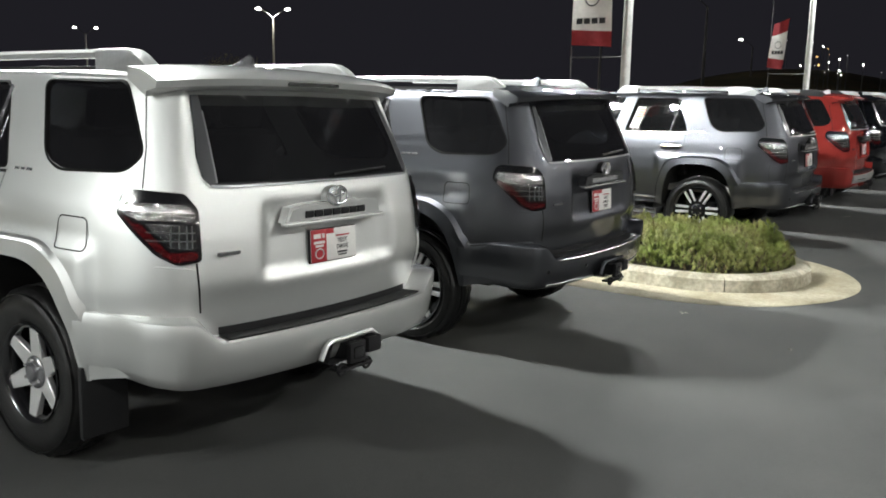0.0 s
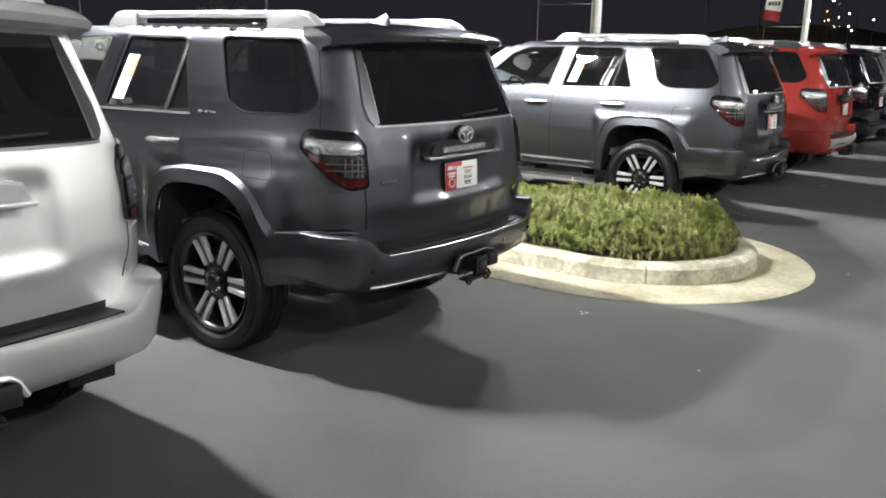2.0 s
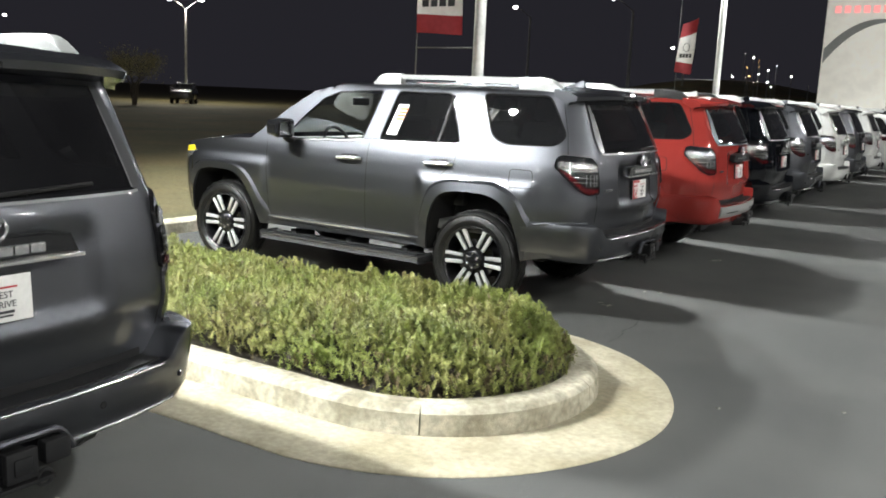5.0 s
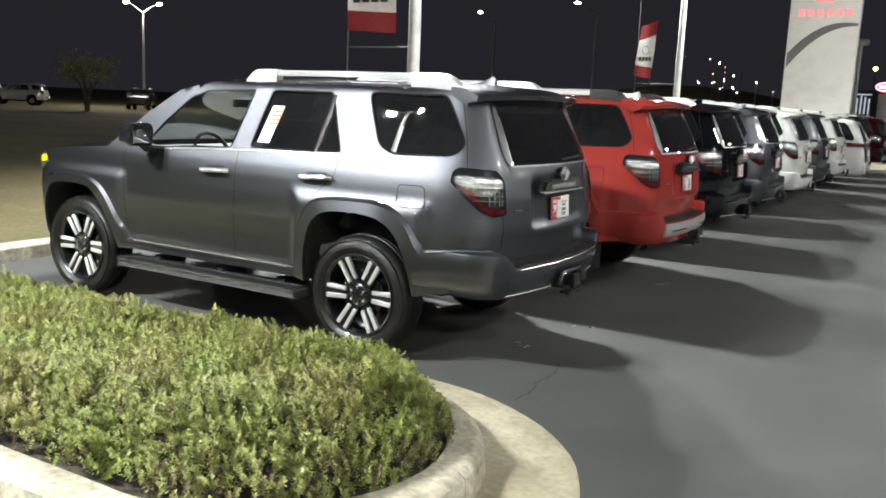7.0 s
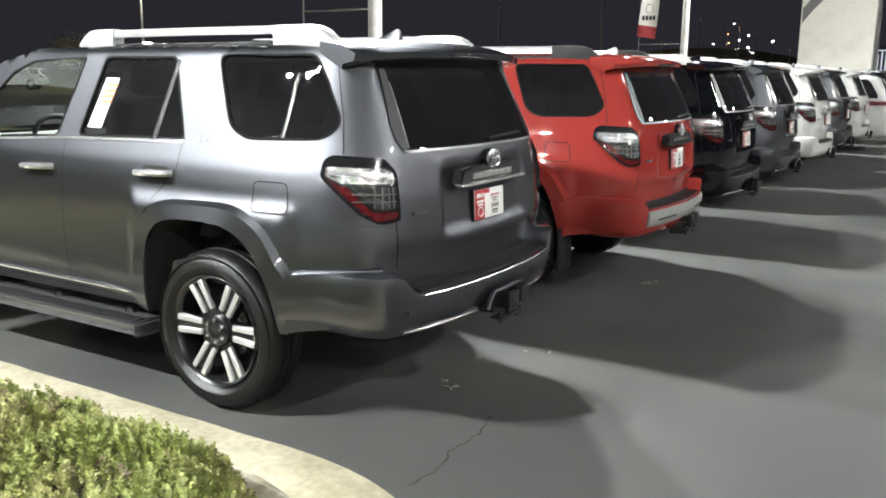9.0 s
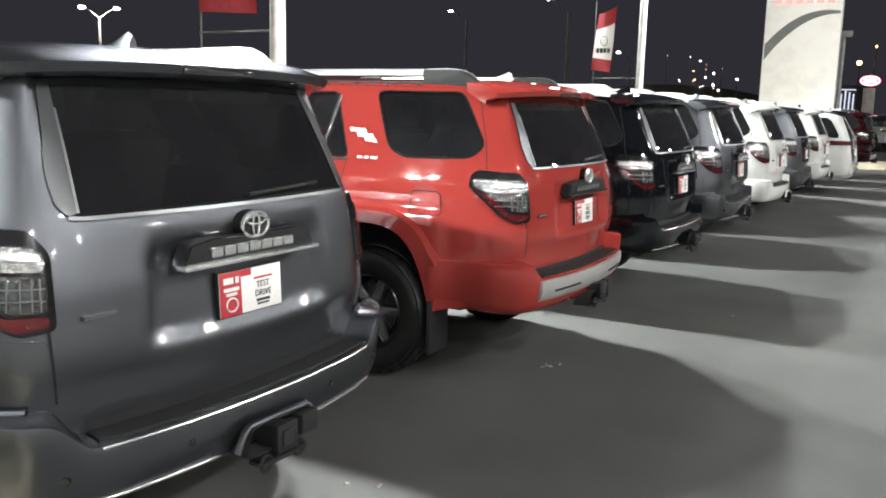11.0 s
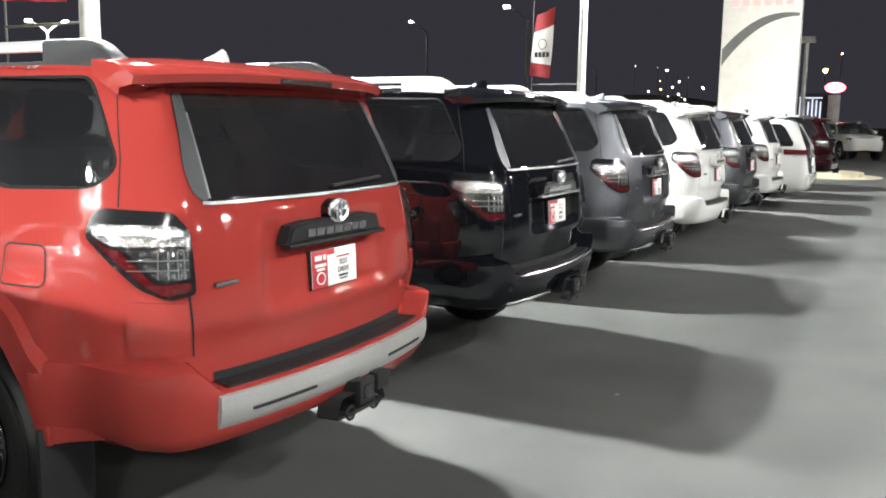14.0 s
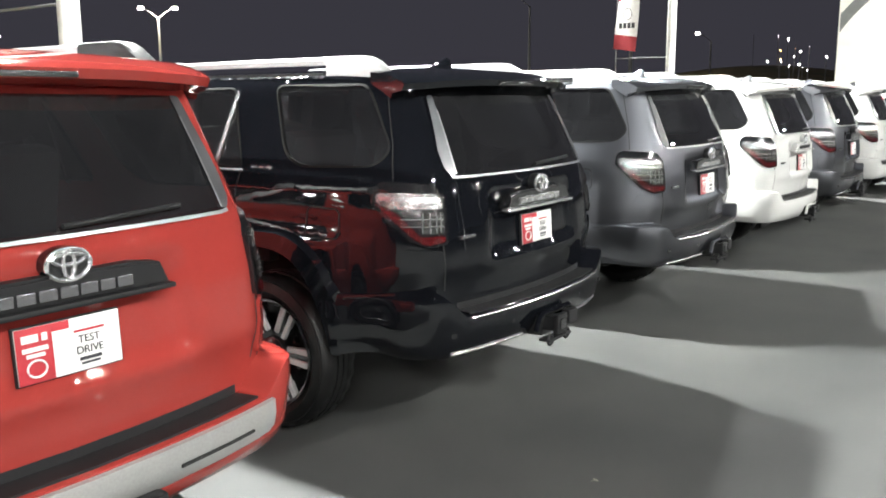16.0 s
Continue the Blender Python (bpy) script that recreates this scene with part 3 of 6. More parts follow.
def wheel(parent, x, side, style):
    """A wheel of its own under the car: tyre, rim and spokes, hub cap, brake disc. It is built at side -1 (outer face to -y)."""
    hub = new("wheel")
    hub.parent = parent
    hub.location = (x - 0.04, side * 0.81, 0.40)
    if side > 0:
        hub.rotation_euler = (0, 0, math.pi)
    r_rim = 0.274 if style == "limited" else 0.226
    w = 0.125
    tyre = lathe([(r_rim, 0.10), (r_rim + 0.02, 0.112), (0.315, w + 0.004), (0.350, w), (0.378, w - 0.016), (0.394, w - 0.034), (0.400, 0.06), (0.400, 0.045), (0.392, 0.043), (0.392, 0.035), (0.400, 0.033),
                  (0.401, 0.005), (0.393, 0.004), (0.393, -0.004), (0.401, -0.005), (0.400, -0.033), (0.392, -0.035), (0.392, -0.043), (0.400, -0.045), (0.400, -0.06), (0.394, -w + 0.034),
                  (0.378, -w + 0.016), (0.350, -w), (0.315, -w - 0.004), (r_rim + 0.02, -0.112), (r_rim, -0.10)], 56)
    tyre.verts.ensure_lookup_table()
    for k, v in enumerate(tyre.verts):
        row, col = divmod(k, 56)
        if row in (4, 5, 6, 7, 18, 19, 20, 21) and col % 2:
            v.co.x *= 0.974
            v.co.z *= 0.974
    ty = part("tyre", tyre, M_RUBBER, hub, "black rubber tyre")
    part("sidewall_rib", lathe([(0.362, -w + 0.010), (0.3635, -w - 0.002), (0.3665, -w - 0.002), (0.368, -w + 0.010)], 56), M_RUBBER, ty)
    rim = lathe([(r_rim + 0.008, -0.112), (r_rim + 0.004, -0.118), (r_rim - 0.012, -0.108), (r_rim - 0.022, -0.085), (r_rim - 0.03, 0.06), (0.10, 0.07), (0.0001, 0.07)], 48)
    dark = M_RIMDARK
    part("rim", rim, M_RIM if style == "sport" else dark, hub, "alloy rim")
    def spoke(b, a, w0, w1, depth0=-0.078, depth1=-0.100, th=0.03, shift=0.0, r0=0.05):
        c = bmesh.new()
        bmesh.ops.create_cube(c, size=1.0)
        for v in c.verts:
            t = v.co.z + 0.5
            ww = w0 + (w1 - w0) * t
            yy = depth0 + (depth1 - depth0) * t
            v.co = Vector((shift * (0.80 + 0.20 * t) + v.co.x * ww, yy + (v.co.y + 0.5) * th, r0 + (r_rim - 0.006 - r0) * t))
        bmesh.ops.bevel(c, geom=c.edges[:], offset=0.004, segments=1, affect="EDGES")
        return join(b, c, Matrix.Rotation(a, 4, "Y"))
    if style == "limited":
        for k in range(6):
            a = 2 * math.pi * k / 6 + 0.524
            for sh in (-0.034, 0.034):
                part("spoke", spoke(None, a, 0.027, 0.031, shift=sh, r0=0.104, depth0=-0.092, depth1=-0.104), M_RIM, hub, "machined alloy spoke")
            part("spoke_pocket", spoke(None, a, 0.080, 0.096, depth0=-0.074, depth1=-0.090, r0=0.05, th=0.02), dark, hub, "gloss black pocket between twin spokes")
            part("spoke_bridge", join(None, box(-0.049, 0.049, -0.106, -0.090, r_rim - 0.012, r_rim - 0.002, 0.003), Matrix.Rotation(a, 4, "Y")), M_RIM, hub)
    elif style == "trail":
        for k in range(6):
            a = 2 * math.pi * k / 6 + 0.45
            part("spoke", spoke(None, a, 0.058, 0.050, r0=0.055), M_RIMGREY, hub)
            part("spoke_groove", spoke(None, a, 0.014, 0.018, depth0=-0.081, depth1=-0.103, r0=0.09, th=0.01), dark, hub)
    else:
        for k in range(6):
            a = 2 * math.pi * k / 6 + 0.1
            part("spoke", spoke(None, a, 0.100, 0.060, r0=0.04), M_RIM, hub)
    cap = lathe([(0.078, -0.070), (0.076, -0.088), (0.066, -0.096), (0.045, -0.098), (0.040, -0.108), (0.034, -0.113), (0.0001, -0.114)], 28)
    part("hub_cap", cap, M_RIMGREY if style != "limited" else dark, hub, "round hub cap")
    for k in range(6):
        a = 2 * math.pi * (k + 0.5) / 6
        part("wheel_nut", join(None, lathe([(0.009, -0.094), (0.009, -0.108), (0.0001, -0.111)], 6), Matrix.Translation((0.057 * math.cos(a), 0, 0.057 * math.sin(a)))), M_CHROME, hub)
    part("brake_disc", lathe([(0.165, -0.030), (0.165, -0.044), (0.08, -0.046), (0.0001, -0.046)], 32), M_RIMDARK, hub, "dark steel brake disc")
    return hub


def seat(bm, x, y):
    box(x - 0.25, x + 0.25, y - 0.25, y + 0.25, 0.78, 0.94, 0.05, bm)
    b = box(-0.07, 0.07, -0.25, 0.25, 0.0, 0.60, 0.05)
    join(bm, b, pose(x + 0.27, y, 0.90, 0, 14, 0))
    b = box(-0.05, 0.05, -0.13, 0.13, 0.0, 0.19, 0.045)
    join(bm, b, pose(x + 0.42, y, 1.50, 0, 10, 0))
    return bm


def wagon(body, style="limited", sticker=True):
    """The whole vehicle, standing at the origin with its tail to +x."""
    car = new("suv")
    # shell, with openings for the glass
    shell = patch(half_outline(), [QUARTER, REAR_SIDE, FRONT_SIDE, TAIL_HOLE], at(0.0), 0.032)
    part("body_shell", shell, body, car, "pressed steel body in the car's paint", sharp=70)
    for ob_name, loop, glass in (("quarter_window", QUARTER, M_GLASS_DARK), ("rear_side_window", REAR_SIDE, M_GLASS_DARK), ("front_side_window", FRONT_SIDE, M_GLASS)):
        for side in (-1, 1):
            lay = lambda out, sd=side: (lambda s, z, _: laid(s, z, sd, out))
            fl = dense(loop, 0.04)
            g = patch(loop, [], lay(-0.010), 0.08, mirror=False)
            if side > 0:
                bmesh.ops.reverse_faces(g, faces=g.faces)
            w = part(ob_name, g, glass, car, "tinted side glass" if glass is M_GLASS_DARK else "clear side glass")
            w.visible_shadow = False
            seal = band(fl, lay(0.0015), lay(-0.022), mirror=False)
            band(ring(fl, 0.012), lay(0.0025), lay(-0.012), mirror=False, bm=seal)
            b0 = seal
            va = [b0.verts.new(laid(s, z, side, 0.0022)) for s, z in fl]
            vb = [b0.verts.new(laid(s, z, side, 0.0022)) for s, z in ring(fl, 0.013)]
            for i in range(len(fl)):
                j = (i + 1) % len(fl)
                b0.faces.new((va[i], va[j], vb[j], vb[i]))
            part("window_seal", seal, M_SEAL, w)
            if ob_name == "rear_side_window":
                p0, p1 = laid(sx(-0.44), 1.30, side, -0.002), laid(sx(-0.372), 1.69, side, -0.002)
                part("divider_bar", tube([p0, p1], 0.013, 6), M_RIMGREY, w, "satin grey divider bar")
    # tail glass, bent a little, with its bright lower edge
    g = patch(TAIL_OUT, [], at(0.006), 0.05)
    tg = part("tailgate_window", g, M_GLASS_TAIL, car, "dark tinted tailgate glass")
    for sd in (-1, 1):
        part("window_trim", line_strip([(sy(0.64), 1.303), (sy(0.60), 1.299), (S_END, 1.299)], 0.011, 0.010, mirror=sd), M_STRIP, tg, "bright strip under the glass")
        c = bmesh.new()
        patch(rounded([(sy(0.665), 1.662), (sy(0.600), 1.668), (sy(0.612), 1.310), (sy(0.642), 1.308), (sy(0.672), 1.340), (sy(0.690), 1.42)], 0.012, 2), [], lambda s, z, _, q=sd: laid(s, z, q, 0.009), 0.04, mirror=False, bm=c)
        if sd > 0:
            bmesh.ops.reverse_faces(c, faces=c.faces)
        part("corner_glass", c, M_CORNER, tg, "curved black corner glass")
        part("corner_molding", line_strip([(sy(0.602), 1.60), (sy(0.610), 1.315)], 0.009, 0.012, mirror=sd), M_STRIP, tg, "thin bright moulding")
    wiper = tube([laid(S_END - 0.02, 1.325, 1, 0.02), laid(sy(0.25), 1.335, 1, 0.022), laid(sy(0.42), 1.34, 1, 0.02)], 0.008, 6)
    part("wiper", wiper, M_TRIM, tg, "black rear wiper")
    # roof, hood, windscreen
    part("roof", roof_mesh(), body, car)
    rows = []
    for i in range(13):
        t = i / 12
        x = -2.50 - 1.14 * t
        e = laid(sx(x), float(np.interp(x, [-3.62, -3.35, -2.95, -2.50], [1.075, 1.145, 1.195, 1.222])), 1, 0.0)
        rows.append([(e.x - 0.06 * (1 - u * u) * t, e.y * u, e.z + 0.045 * (1 - abs(u) ** 3) * (1 - 0.6 * t ** 3)) for u in [k / 8 - 1 for k in range(17)]])
    part("hood", loft(rows), body, car)
    rows = []
    for i in range(9):
        t = i / 8
        e0, e1 = laid(sx(-2.50), 1.225, 1, 0.0), laid(sx(-1.60), 1.748, 1, 0.0)
        e = e0.lerp(e1, t)
        rows.append([(e.x - 0.16 * (1 - u * u) * (1 - 0.3 * t), e.y * u, e.z + 0.035 * (1 - u * u)) for u in [k / 8 - 1 for k in range(17)]])
    ws = part("windscreen", loft(rows), M_GLASS, car, "clear windscreen glass")
    ws.visible_shadow = False
    # spoiler with its brake light
    sp = part("roof_spoiler", spoiler_mesh(), body, car)
    part("brake_light", box(0.828, 0.846, -0.16, 0.16, 1.714, 1.732, 0.004), M_LENS_SMOKE, sp, "long third brake light")
    # bumper
    bp = part("rear_bumper", bumper_mesh(), body, car)
    part("step_pad", step_pad_mesh(), M_TRIM, bp, "ribbed black step pad")
    for sg in ((-1, 1) if style == "limited" else ()):
        part("bumper_ridge", tube([laid(s, z, sg, o) for s, z, o in ((sx(0.475), 0.752, 0.004), (sx(0.56), 0.762, 0.004), (sx(0.66), 0.772, 0.006), (sx(0.74), 0.780, 0.010), (sy(0.76), 0.784, 0.016))], 0.012, 8), body, bp)
    if style == "trail":
        gr = []
        for k in range(25):
            y = -0.66 + 1.32 * k / 24
            s = sy(min(abs(y), 0.79))
            sd = 1 if y >= 0 else -1
            o = bumper_out(s) + 0.014
            gr.append([laid(s, z, sd, o + d, False) for z, d in ((0.672, -0.03), (0.666, 0.0), (0.62, 0.006), (0.575, 0.0), (0.53, -0.03), (0.515, -0.06))])
        gr = [[p + Vector((-0.03, 0, 0)) for p in gr[0]]] + gr + [[p + Vector((-0.03, 0, 0)) for p in gr[-1]]]
        part("bumper_guard", loft(gr), M_SKID, bp, "satin silver lower guard")
        for y0, y1 in ((-0.55, -0.25), (0.25, 0.55)):
            part("guard_slot", tube([laid(sy(abs(y)), 0.60, 1 if y > 0 else -1, bumper_out(sy(abs(y))) + 0.02, False) for y in np.linspace(y0, y1, 6)], 0.006, 6), M_GAP, bp)
    elif style == "limited":
        for sg in (-1, 1):
            part("lower_molding", tube([laid(sy(y), 0.505, sg, bumper_out(sy(y)) - 0.02, False) for y in (0.70, 0.6, 0.5, 0.4, 0.3, 0.22)], 0.006, 8), M_CHROME, bp, "bright lower moulding")
        # bright line modelled in place of the lamps' reflection on the bumper's top edge
        ln = bmesh.new()
        for sg in (-1, 1):
            tube([laid(sy(y), 0.668, sg, bumper_out(sy(y)) - 0.001, False) for y in (0.62, 0.5, 0.4, 0.3, 0.2, 0.1, 0.0)], 0.004, 6, bm=ln)
        part("bumper_edge_glint", ln, M_CHROME, bp, "thin chrome line drawn as lamp glint along the bumper edge")
    for sg in (-1, 1):
        for y in ((0.70, 0.34) if style == "limited" else ()):
            c = laid(sy(y), 0.60, sg, bumper_out(sy(y)) + 0.002, False)
            turn = sg * (52 if y > 0.5 else 8)
            part("parking_sensor", join(None, lathe([(0.0001, 0.004), (0.011, 0.004), (0.013, 0.001), (0.013, -0.010)], 16, "x"), pose(c.x, c.y, c.z, 0, 0, turn)), M_GLOSSBLACK, bp, "round parking sensor")
    rx = 1.085
    top_z = 0.52 if style == "trail" else 0.585
    recess = rounded([(-0.175, 0.44 if style == "trail" else 0.49), (-0.14, top_z), (0.14, top_z), (0.175, 0.44 if style == "trail" else 0.49)], 0.02, 3)
    fr = bmesh.new()
    ra = [fr.verts.new((rx + 0.012, y, z)) for y, z in recess]
    rb = [fr.verts.new((rx - 0.10, y * 0.9, z - 0.01)) for y, z in recess]
    for i in range(len(recess)):
        j = (i + 1) % len(recess)
        fr.faces.new((ra[i], ra[j], rb[j], rb[i]))
    fr.faces.new(rb)
    part("hitch_recess", fr, M_UNDER if style != "base" else M_TRIM, bp)
    ho = tube([(rx - 0.005, y, z) for y, z in ((-0.20, 0.515), (-0.165, 0.575), (-0.14, 0.592), (0.14, 0.592), (0.165, 0.575), (0.20, 0.515))], 0.013, 8)
    if style != "trail":
        part("hitch_frame", ho, body, bp)
    hi = new("tow_hitch")
    hi.parent = car
    part("receiver", box(0.95, 1.105, -0.040, 0.040, 0.485, 0.560, 0.006), M_TRIM, hi, "square black hitch receiver")
    part("receiver_collar", box(1.095, 1.125, -0.052, 0.052, 0.473, 0.572, 0.008), M_TRIM, hi)
    part("receiver_plug", box(1.11, 1.132, -0.030, 0.030, 0.495, 0.550, 0.006), M_GLOSSBLACK, hi)
    part("chain_plate", box(1.05, 1.115, -0.115, 0.115, 0.445, 0.459, 0.004), M_TRIM, hi)
    part("trailer_socket", box(1.075, 1.125, 0.075, 0.165, 0.50, 0.575, 0.012), M_TRIM, hi, "black trailer wiring socket")
    for sg in (-1, 1):
        part("chain_loop", join(None, lathe([(0.026 + 0.007 * math.cos(a), 0.007 * math.sin(a)) for a in np.linspace(0, 2 * math.pi, 7)], 14, "x"), Matrix.Translation((1.10, sg * 0.085, 0.452))), M_TRIM, hi)
    # tail lamps
    for sd in (-1, 1):
        def lay(out, sd=sd):
            return lambda s, z, _: laid(s, z, sd, out, False)
        hs = patch(TAIL_LAMP, [], lay(0.016), 0.05, mirror=False)
        band(dense(TAIL_LAMP, 0.04), lay(0.016), lay(-0.01), mirror=False, bm=hs)
        if sd > 0:
            bmesh.ops.reverse_faces(hs, faces=hs.faces)
        lamp = part("tail_lamp", hs, M_GLOSSBLACK, car, "wrap-round tail lamp with clear and red lenses")
        for nm, lp, mt, o in (("clear_lens", LAMP_CLEAR, M_LENS_CLEAR, 0.022), ("smoked_lens", LAMP_SMOKE, M_LENS_SMOKE, 0.022), ("red_lens", LAMP_RED_A, M_LENS_RED, 0.024)):
            b = patch(rounded(lp, 0.012, 2), [], lay(o), 0.03, mirror=False)
            if sd > 0:
                bmesh.ops.reverse_faces(b, faces=b.faces)
            part(nm, b, mt, lamp)
        ribs = bmesh.new()
        for z in (1.092, 1.124):
            line_strip([(sx(0.745), z), (sy(0.715), z)], 0.004, 0.026, mirror=sd, bm=ribs)
        for y in (0.78, 0.76, 0.74, 0.725):
            line_strip([(sy(y), 1.063), (sy(y), 1.152)], 0.004, 0.026, mirror=sd, bm=ribs)
        part("lens_ribs", ribs, M_PILLAR, lamp)
        rf = bmesh.new()
        line_strip([(sx(0.645), 1.216), (sy(0.725), 1.206)], 0.016, 0.026, mirror=sd, bm=rf)
        part("reflector_strip", rf, M_CHROME, lamp, "bright reflector behind the clear lens")
    # corner panels under the lamps
    for sd in (-1, 1):
        cp = bmesh.new()
        loop = rounded([(sx(0.745), 0.805), (sx(0.735), 0.93), (sx(0.755), 0.988), (sy(0.715), 0.978), (sy(0.715), 0.800)], 0.02, 3)
        patch(loop, [], lambda s, z, _, q=sd: laid(s, z, q, 0.012), 0.04, mirror=False, bm=cp)
        if sd > 0:
            bmesh.ops.reverse_faces(cp, faces=cp.faces)
        band(dense(loop, 0.04), lambda s, z, _, q=sd: laid(s, z, q, 0.012), lambda s, z, _, q=sd: laid(s, z, q, -0.004), mirror=False, bm=cp)
        part("corner_panel", cp, body, car, "moulded corner panel under the tail lamp")
    # garnish, emblem, lettering bars, plate
    garn_mat = {"limited": M_GLOSSBLACK, "trail": M_TRIM, "base": body}[style]
    ga = bmesh.new()
    pts = [(-0.315, 1.130), (-0.285, 1.195), (-0.20, 1.208), (0.20, 1.208), (0.285, 1.195), (0.315, 1.130)]
    va = [ga.verts.new((0.992 - 0.02 * abs(y), y, z)) for y, z in pts]
    vb = [ga.verts.new((0.93, y, z)) for y, z in pts]
    ga.faces.new(va)
    for i in range(6):
        j = (i + 1) % 6
        ga.faces.new((va[j], va[i], vb[i], vb[j]))
    bmesh.ops.recalc_face_normals(ga, faces=ga.faces)
    bmesh.ops.bevel(ga, geom=[e for e in ga.edges if e.verts[0] in va and e.verts[1] in va], offset=0.008, segments=2, affect="EDGES")
    gn = part("tailgate_garnish", ga, garn_mat, car, "trim panel over the number plate")
    part("garnish_lip", box(0.955, 1.002, -0.322, 0.322, 1.116, 1.132, 0.006), M_CHROME if style == "limited" else garn_mat, gn)
    x = -0.203
    for k, w in enumerate((0.050, 0.052, 0.052, 0.052, 0.052, 0.046, 0.050)):
        lt = box(0.985, 0.9935, x, x + w * 0.97, 1.146, 1.177, 0.003)
        part("letter_bar", lt, M_CHROME if style == "limited" else M_RIMGREY if style == "trail" else M_TRIM, gn)
        x += w + 0.006
    em = new("emblem")
    em.parent = car
    em.location = (0.972, 0, 1.232)
    em.scale = (0.85, 0.80, 0.80)
    def oval(a, b, r, x0):
        return tube([(x0, a * math.cos(t), b * math.sin(t)) for t in np.linspace(0, 2 * math.pi, 25)], r, 6)
    part("emblem_backing", join(None, lathe([(0.0001, 0.016), (0.060, 0.016), (0.066, 0.010), (0.068, -0.03)], 28, "x"), Matrix.Diagonal((1, 1.22, 0.86, 1))), M_GLOSSBLACK if style == "trail" else body if style == "base" else M_TRIM, em)
    part("emblem_ring", oval(0.078, 0.053, 0.008, 0.018), M_CHROME, em, "chrome oval ring")
    part("emblem_oval", join(None, oval(0.056, 0.018, 0.006, 0.020), Matrix.Translation((0, 0, 0.018))), M_CHROME, em)
    part("emblem_upright", oval(0.020, 0.048, 0.006, 0.021), M_CHROME, em)
    pl = new("number_plate")
    pl.parent = car
    pl.location = (0.962, 0, 1.008)
    pl.rotation_euler = (0, radians(-3), 0)
    part("plate_frame", box(-0.010, 0.003, -0.153, 0.153, -0.077, 0.077, 0.003), M_TRIM, pl, "thin black plate frame")
    part("plate_blank", box(0.001, 0.006, -0.149, 0.149, -0.073, 0.073, 0.002), M_PLATE, pl, "white dealer plate")
    part("plate_panel", box(0.0055, 0.0075, -0.149, -0.050, -0.073, 0.073, 0.001), M_PLATERED, pl, "red printed panel")
    part("plate_panel", box(0.0055, 0.0075, -0.050, 0.00, 0.050, 0.073, 0.001), M_PLATERED, pl)
    part("plate_mark", join(None, oval(0.026, 0.022, 0.003, 0.0115), Matrix.Translation((0, -0.10, -0.035))), M_PLATE, pl)
    for y0, y1, z0, z1 in ((-0.135, -0.065, 0.01, 0.022), (-0.125, -0.075, -0.005, 0.005), (-0.135, -0.09, 0.035, 0.055), (-0.08, -0.065, 0.035, 0.055)):
        part("print_bar", box(0.010, 0.0118, y0, y1, z0, z1), M_PLATE, pl)
    part("print_bar", box(0.0085, 0.0100, 0.02, 0.085, -0.045, -0.036), M_INK, pl)
    part("print_bar", box(0.0085, 0.0100, 0.025, 0.08, -0.056, -0.050), M_INK, pl)
    part("print_bar", box(0.0085, 0.0100, 0.01, 0.10, 0.034, 0.040), M_PLATERED, pl)
    for k, (word, z) in enumerate((("TEST", 0.004), ("DRIVE", -0.026))):
        cu = bpy.data.curves.new("plate_word", "FONT")
        cu.body, cu.size, cu.align_x, cu.extrude = word, 0.030, "CENTER", 0.0005
        tmp = new("plate_word", cu)
        me = bpy.data.meshes.new_from_object(tmp)
        bpy.data.objects.remove(tmp)
        me.materials.clear()
        me.materials.append(M_INK)
        wd = new("plate_word", me)
        wd.parent = pl
        wd.matrix_local = Matrix(((0, 0, 1, 0.0105), (1, 0, 0, 0.052), (0, 1, 0, z), (0, 0, 0, 1)))
        wd["label"] = "dark printed word " + word
    part("model_badge", box(0.925, 0.944, -0.64, -0.53, 1.022, 1.038, 0.003), M_RIMGREY, car, "small grey badge")
    # wheels, arches, underbody
    for ax in (0.0, -2.79):
        for sd in (-1, 1):
            wheel(car, ax, sd, style)
            ln = bmesh.new()
            outl = arch(ax)
            a = [laid(sx(x), z, sd, -0.002) for x, z in outl]
            b2 = [Vector((p.x, sd * 0.58, p.z)) for p in a]
            loft([a, b2], ln)
            ln.faces.new([ln.verts.new(p) for p in b2])
            part("wheel_well", ln, M_UNDER, car)
    part("underbody", box(-3.45, 0.50, -0.70, 0.70, 0.42, 0.56, 0.05), M_UNDER, car)
    part("rear_axle", tube([(0, -0.7, 0.40), (0, 0.7, 0.40)], 0.05, 10), M_UNDER, car)
    # panel gaps and fuel door
    part("panel_gap", line_strip([(sx(-1.135), 1.70), (sx(-1.115), 1.28), (sx(-1.115), 0.53)], mirror=-1), M_GAP, car)
    part("panel_gap", line_strip([(sx(-1.135), 1.70), (sx(-1.115), 1.28), (sx(-1.115), 0.53)], mirror=1), M_GAP, car)
    part("panel_gap", line_strip([(sx(-0.235), 1.31), (sx(-0.245), 1.18), (sx(-0.40), 1.02)], mirror=-1), M_GAP, car)
    part("panel_gap", line_strip([(sx(-0.235), 1.31), (sx(-0.245), 1.18), (sx(-0.40), 1.02)], mirror=1), M_GAP, car)
    part("panel_gap", line_strip([(sx(-2.28), 1.215), (sx(-2.24), 0.60)], mirror=-1), M_GAP, car)
    part("panel_gap", line_strip([(sx(-2.28), 1.215), (sx(-2.24), 0.60)], mirror=1), M_GAP, car)
    part("panel_gap", line_strip([(sx(-2.28), 0.50), (sx(-0.50), 0.525)], mirror=-1), M_GAP, car)
    part("panel_gap", line_strip([(sx(-2.28), 0.50), (sx(-0.50), 0.525)], mirror=1), M_GAP, car)
